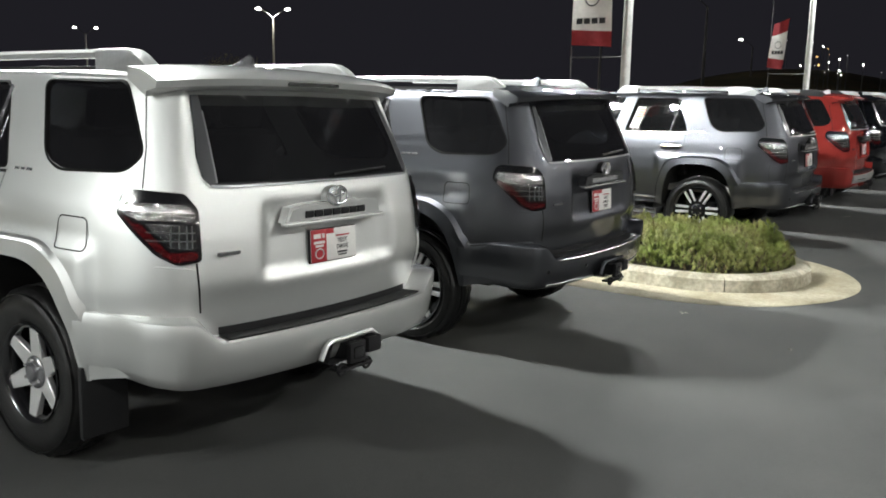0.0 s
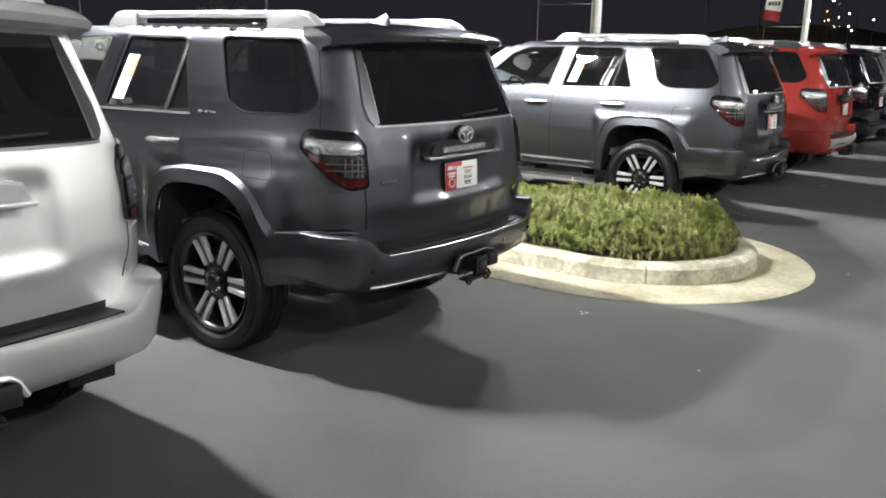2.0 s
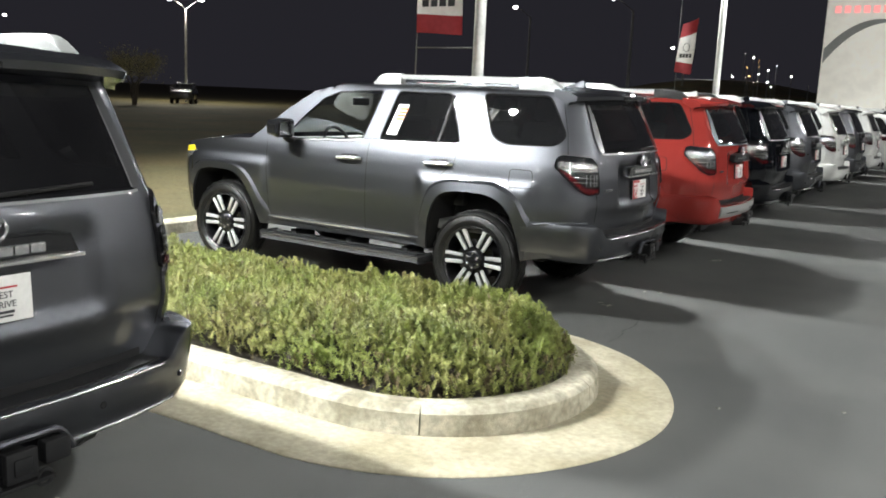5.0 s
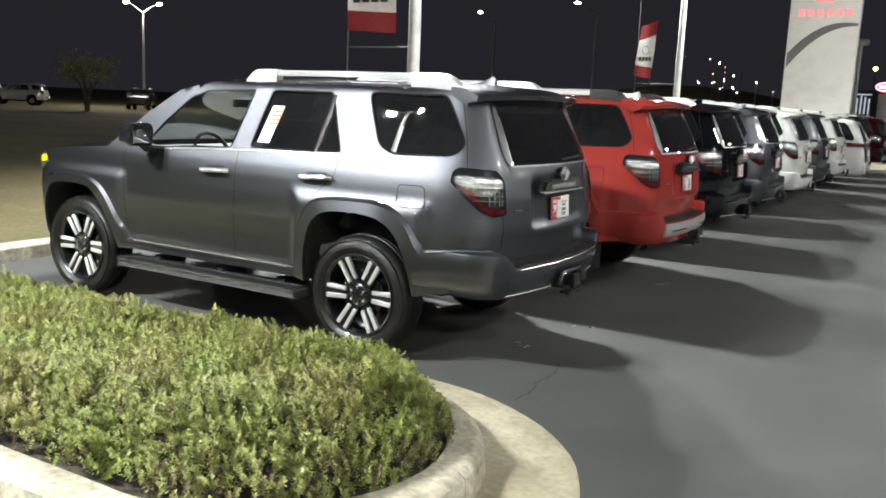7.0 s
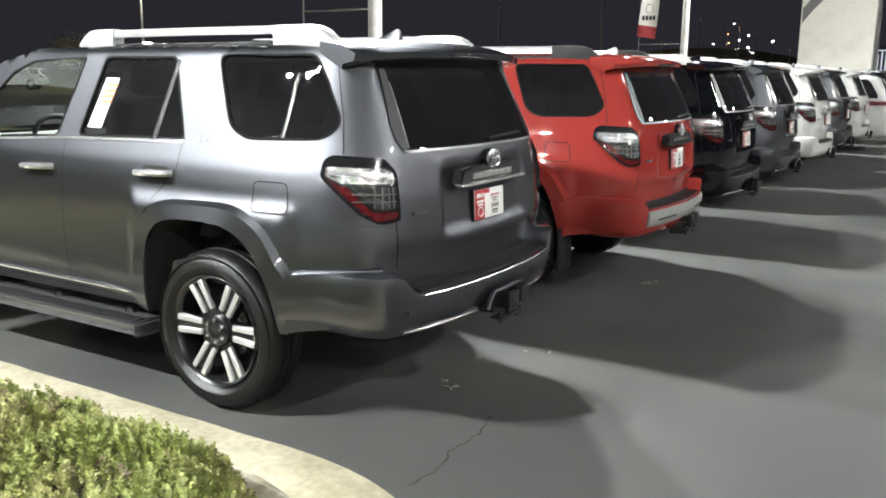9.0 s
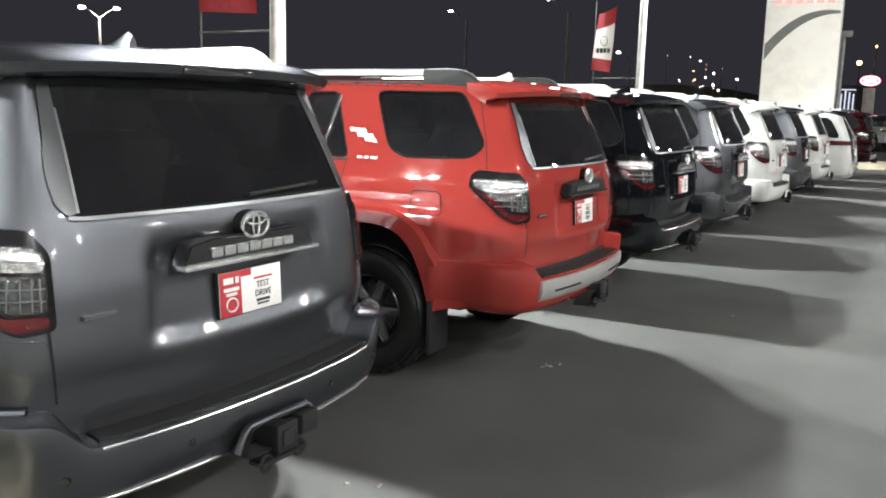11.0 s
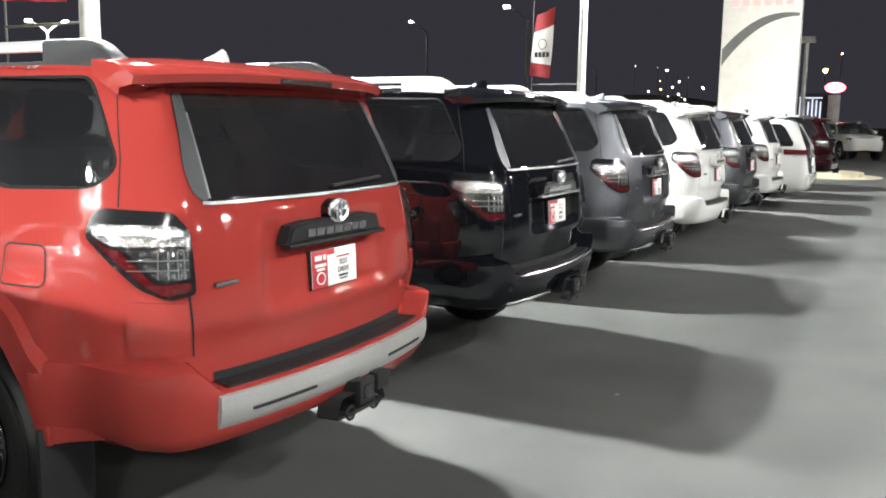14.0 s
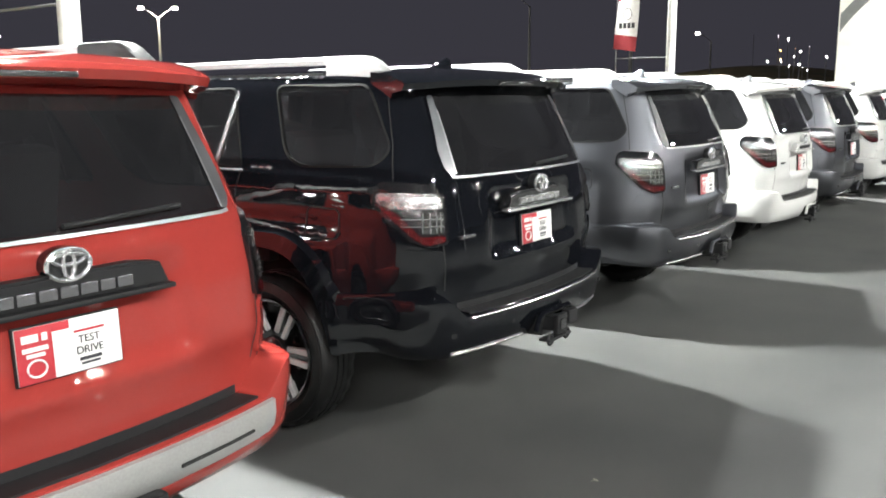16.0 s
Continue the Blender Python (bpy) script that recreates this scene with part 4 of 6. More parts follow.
    part("panel_gap", line_strip([(sy(0.70), 0.79), (sy(0.712), 1.0)], 0.008, mirror=-1), M_GAP, car)
    part("panel_gap", line_strip([(sy(0.70), 0.79), (sy(0.712), 1.0)], 0.008, mirror=1), M_GAP, car)
    part("panel_gap", line_strip([(sx(0.62), 1.70), (sx(0.685), 1.45), (sx(0.70), 1.29)], 0.006, mirror=-1), M_GAP, car)
    part("panel_gap", line_strip([(sx(0.62), 1.70), (sx(0.685), 1.45), (sx(0.70), 1.29)], 0.006, mirror=1), M_GAP, car)
    fuel = rounded(xz([(0.255, 1.155), (0.44, 1.155), (0.455, 1.02), (0.255, 1.02)]), 0.03, 4)
    fd = line_strip(fuel + fuel[:1], 0.006, 0.002, mirror=-1)
    part("fuel_door", fd, M_GAP, car, "rounded fuel filler door")
    # flare lips: a raised edge over each arch
    for ax in (0.0, -2.79):
        for sd in (-1, 1):
            inner = arch(ax)
            outer = arch(ax, True)
            r1 = [laid(sx(x), z, sd, 0.002) for x, z in inner]
            def lip(x, z):
                return 0.003 + 0.019 * (smooth_step(0.66, 0.80, z) if ax == 0.0 and x > 0 else 1.0)
            r2 = [laid(sx(x), z, sd, lip(x, z)) for x, z in inner]
            mid = [((a[0] * 0.25 + b[0] * 0.75), (a[1] * 0.25 + b[1] * 0.75)) for a, b in zip(inner, outer)]
            r3 = [laid(sx(x), z, sd, lip(x, z)) for x, z in mid]
            r4 = [laid(sx(x), z, sd, -0.004) for x, z in outer]
            part("wheel_flare", loft([r1, r2, r3, r4]), body, car, "raised flare over the wheel")
    # side steps, handles, mirrors, rails, aerial, badges
    for sd in (-1, 1):
        if style == "limited":
            rb = new("running_board")
            rb.parent = car
            b = box(-2.26, -0.50, sd * 0.80 if sd < 0 else 0.80, sd * 1.0, 0.325, 0.375, 0.018)
            part("step_board", b, M_RIMGREY, rb, "grey running board")
            part("tread_strip", box(-2.2, -0.56, sd * 0.90, sd * 0.985, 0.372, 0.379, 0.003), M_TRIM, rb)
            for x in (-2.0, -1.35, -0.75):
                part("bracket", box(x - 0.03, x + 0.03, sd * 0.6, sd * 0.84, 0.34, 0.40, 0.01), M_TRIM, rb)
            part("rocker_molding", loft([[laid(sx(x), z, sd, o) for z, o in ((0.53, 0.0), (0.522, 0.014), (0.495, 0.014), (0.485, 0.0))] for x in np.linspace(-2.27, -0.55, 12)]), body, car)
            part("rocker_strip", loft([[laid(sx(x), z, sd, o) for z, o in ((0.527, 0.0), (0.524, 0.017), (0.514, 0.017), (0.511, 0.0))] for x in np.linspace(-2.25, -0.57, 12)]), M_CHROME, car, "thin chrome sill strip")
        else:
            part("rock_rail", box(-2.2, -0.55, sd * 0.72, sd * 0.86, 0.36, 0.42, 0.015), M_UNDER, car)
        for x0, x1, z in ((-1.44, -1.18, 1.128), (-0.52, -0.265, 1.150)):
            h = tube([laid(sx(x0), z - 0.008, sd, 0.004), laid(sx(x0 + 0.03), z - 0.003, sd, 0.036), laid(sx((x0 + x1) / 2), z, sd, 0.042), laid(sx(x1 - 0.03), z + 0.003, sd, 0.036), laid(sx(x1), z + 0.003, sd, 0.004)], 0.019, 8)
            dh = part("door_handle", h, M_CHROME if style == "limited" else body, car, "bar door handle")
            cup = bmesh.new()
            patch(rounded(xz([(x0 + 0.03, z - 0.035), (x1 - 0.03, z - 0.03), (x1 - 0.03, z + 0.035), (x0 + 0.03, z + 0.03)]), 0.03, 4), [], lambda s, zz, _, q=sd: laid(s, zz, q, 0.002), 0.05, mirror=False, bm=cup)
            part("handle_cup", cup, M_TRIM, dh)
        mh = new("door_mirror")
        mh.parent = car
        mb = box(-0.085, 0.085, -0.115, 0.115, -0.085, 0.085, 0.045, seg=4)
        for v in mb.verts:
            if v.co.x < 0:
                v.co.y *= 0.78
                v.co.z *= 0.80
        part("mirror_housing", join(None, mb, Matrix.Translation((-2.00, sd * 1.05, 1.345))), M_GLOSSBLACK if style == "limited" else body, mh)
        part("mirror_face", join(None, box(-0.004, 0.004, -0.09, 0.09, -0.062, 0.062, 0.003), Matrix.Translation((-1.912, sd * 1.05, 1.345))), M_MIRROR, mh, "mirror glass")
        part("mirror_foot", tube([(-1.99, sd * 0.86, 1.23), (-2.0, sd * 0.95, 1.25), (-2.0, sd * 1.0, 1.29)], 0.035, 8), M_TRIM, mh)
        rl = new("roof_rail")
        rl.parent = car
        yb = sd * 0.625
        base_z = 1.774
        pts = [(-1.02, base_z + 0.048), (-0.4, base_z + 0.052), (0.20, base_z + 0.052)]
        bar = bmesh.new()
        rows = [[(x, yb + sd * dy, z + dz) for dy, dz in ((-0.024, -0.012), (-0.024, 0.016), (-0.012, 0.026), (0.012, 0.026), (0.024, 0.012), (0.024, -0.012))] for x, z in pts]
        loft(rows, bar, close=True)
        part("rail_bar", bar, M_RAIL, rl, "long silver rail")
        for xa, xb, flip in ((-1.26, -0.98, 1), (0.16, 0.52, -1)):
            ft = bmesh.new()
            prof = [(0.0, -0.03), (0.0, 0.004), (0.08, 0.030), (0.18, 0.057), (0.30, 0.075), (0.44, 0.080), (1.0, 0.080), (1.0, -0.03)]
            rows = []
            for dy, k in ((-0.036, 0.80), (-0.028, 0.96), (-0.014, 1.0), (0.012, 1.0), (0.028, 0.94), (0.036, 0.78)):
                rows.append([((xa + (xb - xa) * p) if flip > 0 else (xb - (xb - xa) * p), yb + sd * dy, base_z + h * k) for p, h in prof])
            loft(rows, ft, close=True)
            ft.verts.ensure_lookup_table()
            ft.faces.new(ft.verts[0:8])
            ft.faces.new(ft.verts[-8:])
            bmesh.ops.recalc_face_normals(ft, faces=ft.faces)
            part("rail_foot", ft, M_TRIM if style == "trail" else M_RAIL, rl, "moulded rail end")
        part("rail_seat", box(-1.20, 0.46, yb - 0.02, yb + 0.02, base_z - 0.03, base_z + 0.004, 0.004), M_TRIM, rl)
        bars = bmesh.new()
        for k, (x0, w, z0) in enumerate(((-0.16, 0.045, 0.03), (-0.11, 0.04, 0.03), (-0.065, 0.06, 0.03))):
            patch([(sx(x0), 1.288 + z0), (sx(x0 + w * 0.8), 1.288 + z0), (sx(x0 + w * 0.8), 1.300 + z0), (sx(x0), 1.300 + z0)], [], lambda s, zz, _, q=sd: laid(s, zz, q, 0.004), 0.03, mirror=False, bm=bars)
        part("side_badge", bars, M_CHROME if style != "trail" else M_PLATE, car, "small bright badge")
        bpl = patch(xz([(-1.175, 1.298), (-1.045, 1.302), (-0.965, 1.715), (-1.072, 1.715)]), [], lambda s, zz, _, q=sd: laid(s, zz, q, 0.0035), 0.05, mirror=False)
        part("door_pillar", bpl, body if style == "limited" else M_PILLAR, car, "pillar between the side windows")
        part("belt_molding", line_strip([(sx(-2.10), 1.236), (sx(-1.19), 1.284), (sx(-0.22), 1.306)], 0.014, 0.006, mirror=sd), M_CHROME if style == "limited" else M_TRIM, car, "thin strip under the side windows")
        if style == "trail":
            bb = bmesh.new()
            for x0, z0, w in ((-0.245, 1.475, 0.125), (-0.185, 1.445, 0.125), (-0.125, 1.420, 0.09)):
                patch([(sx(x0), z0), (sx(x0 + w), z0 - 0.008), (sx(x0 + w - 0.02), z0 + 0.016), (sx(x0 - 0.01), z0 + 0.022)], [], lambda s, zz, _, q=sd: laid(s, zz, q, 0.003), 0.04, mirror=False, bm=bb)
            part("side_decal", bb, M_PLATE, car, "pale stepped decal behind the door")
        if style in ("trail", "base"):
            mf = box(0.385, 0.41, min(sd * 0.72, sd * 0.945), max(sd * 0.72, sd * 0.945), 0.20, 0.52, 0.008)
            part("mud_flap", mf, M_TRIM, car, "black mud flap")
        hl = patch(rounded([(sx(-3.60), 0.96), (sx(-3.60), 1.065), (sx(-3.30), 1.12), (sx(-3.22), 1.06), (sx(-3.36), 0.99)], 0.02, 3), [], lambda s, zz, _, q=sd: laid(s, zz, q, 0.010, False), 0.05, mirror=False)
        hd = part("headlamp", hl, M_LENS_CLEAR, car, "clear headlamp with an amber corner")
        am = patch([(sx(-3.44), 1.035), (sx(-3.44), 1.09), (sx(-3.28), 1.108), (sx(-3.25), 1.06)], [], lambda s, zz, _, q=sd: laid(s, zz, q, 0.016, False), 0.05, mirror=False)
        part("amber_corner", am, M_AMBER, hd)
    fin = bmesh.new()
    rows = []
    for t in np.linspace(0, 1, 9):
        x = 0.26 + 0.17 * t
        h = 0.012 + 0.062 * t ** 1.3 if t < 0.99 else 0.05
        w = 0.034 * (1 - 0.35 * t)
        rows.append([(x, -w, 1.795), (x, -w * 0.55, 1.800 + h * 0.6), (x, 0, 1.800 + h), (x, w * 0.55, 1.800 + h * 0.6), (x, w, 1.795)])
    loft(rows, fin)
    fin.verts.ensure_lookup_table()
    fin.faces.new(fin.verts[-5:])
    bmesh.ops.recalc_face_normals(fin, faces=fin.faces)
    part("aerial_fin", fin, M_RIMGREY if style == "base" else M_RAIL if style == "trail" else body, car, "shark-fin aerial")
    # interior
    part("cabin_floor", box(-2.35, 0.85, -0.80, 0.80, 0.60, 0.68, 0.02), M_LINER, car)
    part("dashboard", box(-2.42, -2.02, -0.78, 0.78, 0.85, 1.235, 0.08), M_LINER, car, "dark dashboard")
    for x, y in ((-1.45, -0.38), (-1.45, 0.38)):
        part("front_seat", seat(bmesh.new(), x, y), M_SEAT, car, "dark cloth seat")
    for y in (-0.40, 0.40):
        part("rear_seat", seat(bmesh.new(), -0.55, y), M_SEAT, car, "dark rear seat")
    stw = join(None, lathe([(0.185 + 0.016 * math.cos(a), 0.016 * math.sin(a)) for a in np.linspace(0, 2 * math.pi, 9)], 28, "x"), pose(-1.88, -0.38, 1.18, 0, -22, 0))
    join(stw, box(-0.03, 0.02, -0.17, 0.17, -0.03, 0.03, 0.01), pose(-1.88, -0.38, 1.18, 0, -22, 0))
    part("steering_wheel", stw, M_TRIM, car, "black steering wheel")
    part("rear_view_mirror", box(-1.93, -1.90, -0.12, 0.12, 1.56, 1.63, 0.012), M_TRIM, car)
    part("head_lining", join(None, roof_mesh(), pose(0, 0, -0.045) @ Matrix.Diagonal((1, 0.96, 1, 1))), M_LINER, car)
    if sticker:
        def laid_in(s, z, _):
            return laid(s, z, -1, -0.0065)
        st = patch(xz([(-0.975, 1.345), (-0.865, 1.345), (-0.80, 1.600), (-0.905, 1.600)]), [], laid_in, 0.06, mirror=False)
        ws = part("window_sticker", st, M_PAPER, car, "white price sheet inside the window")
        for k in range(4):
            z = 1.47 + 0.028 * k
            x0 = -0.955 + (z - 1.345) * 0.27
            b = patch(xz([(x0 + 0.01, z), (x0 + 0.095, z), (x0 + 0.097, z + 0.016), (x0 + 0.012, z + 0.016)]), [], lambda s, zz, _: laid(s, zz, -1, -0.0050), 0.05, mirror=False)
            part("print_bar", b, M_ORANGE, ws)
    return car



# ---- ground ----
def sheet(name, x0, x1, y0, y1, z, material, nx=2, ny=2, relief=0.0):
    b = bmesh.new()
    grid = [[b.verts.new((x0 + (x1 - x0) * i / nx, y0 + (y1 - y0) * j / ny, z + (relief * noise.noise((i * 0.6, j * 0.6, 3.1)) if relief else 0))) for j in range(ny + 1)] for i in range(nx + 1)]
    for i in range(nx):
        for j in range(ny):
            b.faces.new((grid[i][j], grid[i + 1][j], grid[i + 1][j + 1], grid[i][j + 1]))
    return part(name, b, material)


tagged(sheet("ground", -1500, 1500, -1500, 1500, -0.03, M_GRASS), "dark dry grass land reaching the horizon", "ground", kind="structure")
def lot_z(y):
    """The lot rises gently towards its near end."""
    return 0.0 if y > 3.0 else 0.02 * (3.0 - max(y, -6.0))


def lot_sheet():
    b = bmesh.new()
    rows = [[(x, y, lot_z(y)) for x in (-5.05, 0.0, 3.0, 60.0)] for y in (-60, -6, -3, 0, 3, 6, 12, 20, 62)]
    return part("pavement", loft([r[::-1] for r in rows], b), M_ASPHALT)


lot = tagged(lot_sheet(), "grey worn asphalt of a car lot", "pavement", kind="structure")
verge = tagged(sheet("ground", -46, -5.2, -60, 140, 0.10, M_GRASS, 24, 60, 0.05), "dim strip of short dry grass behind the kerb", "grass", kind="structure")
KERB_X = -5.05


def kerb_run(points, w, h, material, name, gap=0.006, batter=0.03, top_r=0.03):
    """One kerb stone swept along points; the outer face is on the right of the way."""
    b = bmesh.new()
    rows = []
    n = len(points)
    for i, p in enumerate(points):
        d = Vector((*points[min(i + 1, n - 1)], 0)) - Vector((*points[max(i - 1, 0)], 0))
        d.normalize()
        r = Vector((d.y, -d.x, 0))
        o = Vector((*p, 0))
        if i == 0:
            o += d * gap / 2
        if i == n - 1:
            o -= d * gap / 2
        wob = 0.004 * noise.noise((p[0] * 3, p[1] * 3, 0.7))
        rows.append([o + r * (batter + wob) + Vector((0, 0, -0.02)), o + r * (batter * 0.5 + wob) + Vector((0, 0, h - top_r)), o + r * (-top_r * 0.35 + wob) + Vector((0, 0, h - top_r * 0.25)),
                     o + r * (-top_r + wob) + Vector((0, 0, h + wob)), o - r * (w - 0.012) + Vector((0, 0, h + wob)), o - r * w + Vector((0, 0, h - 0.012)), o - r * w + Vector((0, 0, -0.02))])
    loft(rows, b)
    b.verts.ensure_lookup_table()
    k = len(rows[0])
    b.faces.new(b.verts[0:k])
    b.faces.new(b.verts[-k:])
    bmesh.ops.recalc_face_normals(b, faces=b.faces)
    return b


# the planted island: a long bed with a round nose
ICX, ICY, IR, AR = 0.0, 6.36, 0.985, 1.445
island = tagged(new("traffic_island"), "concrete-kerbed planting island with a round nose", "island", kind="structure")


def u_path(r, step=0.12):
    pts = [(x, ICY - r) for x in np.arange(KERB_X + 0.16, ICX, step)]
    n = int(math.pi * r / step * 1.4)
    pts += [(ICX + r * math.sin(math.pi * k / n), ICY - r * math.cos(math.pi * k / n)) for k in range(n + 1)]
    pts += [(x, ICY + r) for x in np.arange(ICX - step, KERB_X + 0.16, -step)]
    return [(float(a), float(c)) for a, c in pts]


up = u_path(IR)
cuts = [0, 16, 32, 47, 60, 72, 87, 103, len(up) - 1]
for a, c in zip(cuts, cuts[1:]):
    part("kerb_stone", kerb_run(up[a:c + 1], 0.155, 0.155, M_CONCRETE, "kerb"), M_CONCRETE, island)
ap = bmesh.new()
pi_ = u_path(IR - 0.05)
rows = []
for p in pi_:
    if p[0] >= ICX:
        d = Vector((p[0] - ICX, p[1] - ICY)).normalized()
    else:
        d = Vector((0, -1 if p[1] < ICY else 1))
    q = Vector(p)
    e = AR - IR + 0.05 + 0.012 * noise.noise((p[0] * 4, p[1] * 4, 2.0))
    rows.append([(q.x, q.y, 0.018), (q.x + d.x * e * 0.4, q.y + d.y * e * 0.4, 0.008), (q.x + d.x * e * 0.97, q.y + d.y * e * 0.97, 0.012), (q.x + d.x * e, q.y + d.y * e, 0.002), (q.x + d.x * (e + 0.002), q.y + d.y * (e + 0.002), -0.02)])
loft(rows, ap)
part("gutter_apron", ap, M_APRON, island, "pale concrete gutter round the kerb")
so = bmesh.new()
inner = u_path(IR - 0.14)
so.faces.new([so.verts.new((x, y, 0.11)) for x, y in inner])
bmesh.ops.triangulate(so, faces=so.faces)
part("planting_soil", so, M_SOIL, island, "dark mulch bed")

front_kerb = tagged(new("kerb"), "straight concrete kerb at the head of the bays", "kerb", kind="structure")
y = -20.0
while y < 60:
    part("kerb_stone", kerb_run([(KERB_X, y + 0.5 * k) for k in range(7)], 0.16, 0.155, M_CONCRETE, "kerb"), M_CONCRETE, front_kerb)
    y += 3.0


# low evergreen shrubs: sprigs of small scale leaves
def shrub_bed():
    """Bottle-brush sprigs of scale leaves, thicker on the mounds and browner at the rim."""
    rng = np.random.default_rng(5)
    base, axis, size, dry = [], [], [], []
    while len(base) < 14000:
        x = rng.uniform(KERB_X + 0.35, ICX + 0.84)
        y = rng.uniform(ICY - 0.82, ICY + 0.82)
        r = abs(y - ICY) if x < ICX else math.hypot(x - ICX, y - ICY)
        edge = 0.845 + 0.02 * noise.noise((x * 5, y * 5, 8.0)) - r
        if edge < 0.0 or (x < -2.6 and rng.random() > 0.45):
            continue
        mound = noise.noise((x * 2.6, y * 2.6, 0.3))
        clump = noise.noise((x * 8.5, y * 8.5, 4.0))
        if clump < -0.25 and rng.random() < 0.6:
            continue
        height = (0.10 + (0.26 - 0.07 * smooth_step(0.2, -1.2, x)) * min(1.0, edge / 0.28) ** 0.6) * (1 + 0.20 * mound + 0.20 * clump)
        tip = 0.11 + height * (rng.uniform(0.86, 1.10) if rng.random() < 0.7 else rng.uniform(0.45, 0.86))
        lean = Vector((rng.normal(0, 0.45), rng.normal(0, 0.45), 1.0))
        if edge < 0.16:
            out = Vector((x - min(x, ICX), y - ICY, 0))
            lean += out.normalized() * rng.uniform(0.0, 0.8)
        lean.normalize()
        length = rng.uniform(0.05, 0.10)
        top = Vector((x, y, tip))
        base.append(top - lean * length)
        axis.append(lean)
        size.append(length)
        brown = 0.02 + 0.25 * smooth_step(0.10, 0.0, edge) + 0.16 * smooth_step(0.22, 0.55, noise.noise((x * 3.4, y * 3.4, 6.0)))
        dry.append(rng.random() < brown)
    base, axis, size = np.array(base), np.array(axis), np.array(size)[:, None]
    side = np.cross(axis, rng.normal(size=axis.shape))
    side /= np.linalg.norm(side, axis=1)[:, None]
    third = np.cross(axis, side)
    quads = []
    n = 24
    for k in range(n):
        t = (k + rng.random(len(base))[:, None]) / n
        a = (k * 2.4 + rng.uniform(-0.5, 0.5, len(base)))[:, None]
        o = np.cos(a) * side + np.sin(a) * third
        tang = -np.sin(a) * side + np.cos(a) * third
        reach = rng.uniform(0.014, 0.026, len(base))[:, None] * (1.05 - 0.72 * t ** 2)
        leaf = (o * 0.95 + axis * (0.25 + 0.6 * t)) * reach
        wide = tang * rng.uniform(0.0038, 0.0070, len(base))[:, None]
        p = base + axis * size * t
        quads.append(np.stack([p, p + leaf * 0.55 + wide, p + leaf, p + leaf * 0.55 - wide], axis=1))
    verts = np.concatenate(quads).reshape(-1, 3)
    me = bpy.data.meshes.new("shrub")
    me.from_pydata(verts.tolist(), [], np.arange(len(verts)).reshape(-1, 4).tolist())
    me.materials.append(M_LEAF)
    me.materials.append(M_LEAFDRY)
    me.polygons.foreach_set("material_index", np.tile(np.array(dry, dtype=np.int32), n))
    return tagged(new("shrub", me), "low dense green evergreen shrubs with some browned sprigs in the kerbed bed", "shrub", kind="stuff")


shrub_bed()

# ---- the row of vehicles ----
LABELS = {
    "silver": "silver off-road wagon with alloy wheels, parked tail outward",
    "grey": "dark grey metallic off-road wagon with chrome trim, parked tail outward",
    "red": "bright red off-road wagon with dark wheels and silver bumper guard",
    "black": "glossy black off-road wagon with chrome trim, parked in the row",
    "white": "white off-road wagon parked in the row of a car lot",
    "wine": "dark wine-red off-road wagon parked at the row's end",
}


def repaint(car, old, fresh):
    for o in car.children_recursive:
        if o.type == "MESH" and o.material_slots and o.material_slots[0].material is old:
            o.material_slots[0].link = "OBJECT"
            o.material_slots[0].material = fresh


limited = tagged(wagon(M_GREY, "limited"), LABELS["grey"], "car", "parked wagons")
base = tagged(wagon(M_SILVER, "base", False), LABELS["silver"], "car", "parked wagons")
trail = tagged(wagon(M_RED, "trail"), LABELS["red"], "car", "parked wagons")
limited.matrix_basis = pose(-0.75, 3.50, 0)
base.matrix_basis = pose(-0.78, 0.75, 0.045, -1.1)
trail.matrix_basis = pose(-0.585, 11.87, 0)
for src, old, fresh, key, x, y, rz in (
        (limited, M_GREY, None, "grey", -0.64, 8.88, 0), (limited, M_GREY, M_BLACK, "black", -0.63, 14.46, 0), (limited, M_GREY, None, "grey", -0.65, 17.10, 0),
        (base, M_SILVER, M_WHITE, "white", -0.60, 19.75, 0), (limited, M_GREY, None, "grey", -0.62, 22.40, 0), (base, M_SILVER, M_WHITE, "white", -0.60, 25.05, 0),
        (limited, M_GREY, M_BLACK, "black", -0.60, 30.40, 0), (trail, M_RED, M_WINE, "wine", -0.30, 33.10, 0)):
    c = copy_thing(src, pose(x, y, 0, 0, 0, rz))
    tagged(c, LABELS[key])
    if fresh:
        repaint(c, old, fresh)

# ---- poles, banners ----
M_BANNER = mat("banner_cloth", (0.78, 0.76, 0.74), 0.8, noise_scale=12, noise_amount=0.06)
M_BANNERRED = mat("banner_red", (0.36, 0.045, 0.055), 0.8, noise_scale=12, noise_amount=0.1)
M_DARKPOLE = mat("dark_steel", (0.10, 0.10, 0.10), 0.6, 0.2)
M_GLOW = mat("lamp_lens_glow", (0.9, 0.9, 0.88), 0.3, emit=(1.0, 0.98, 0.92), strength=520.0)


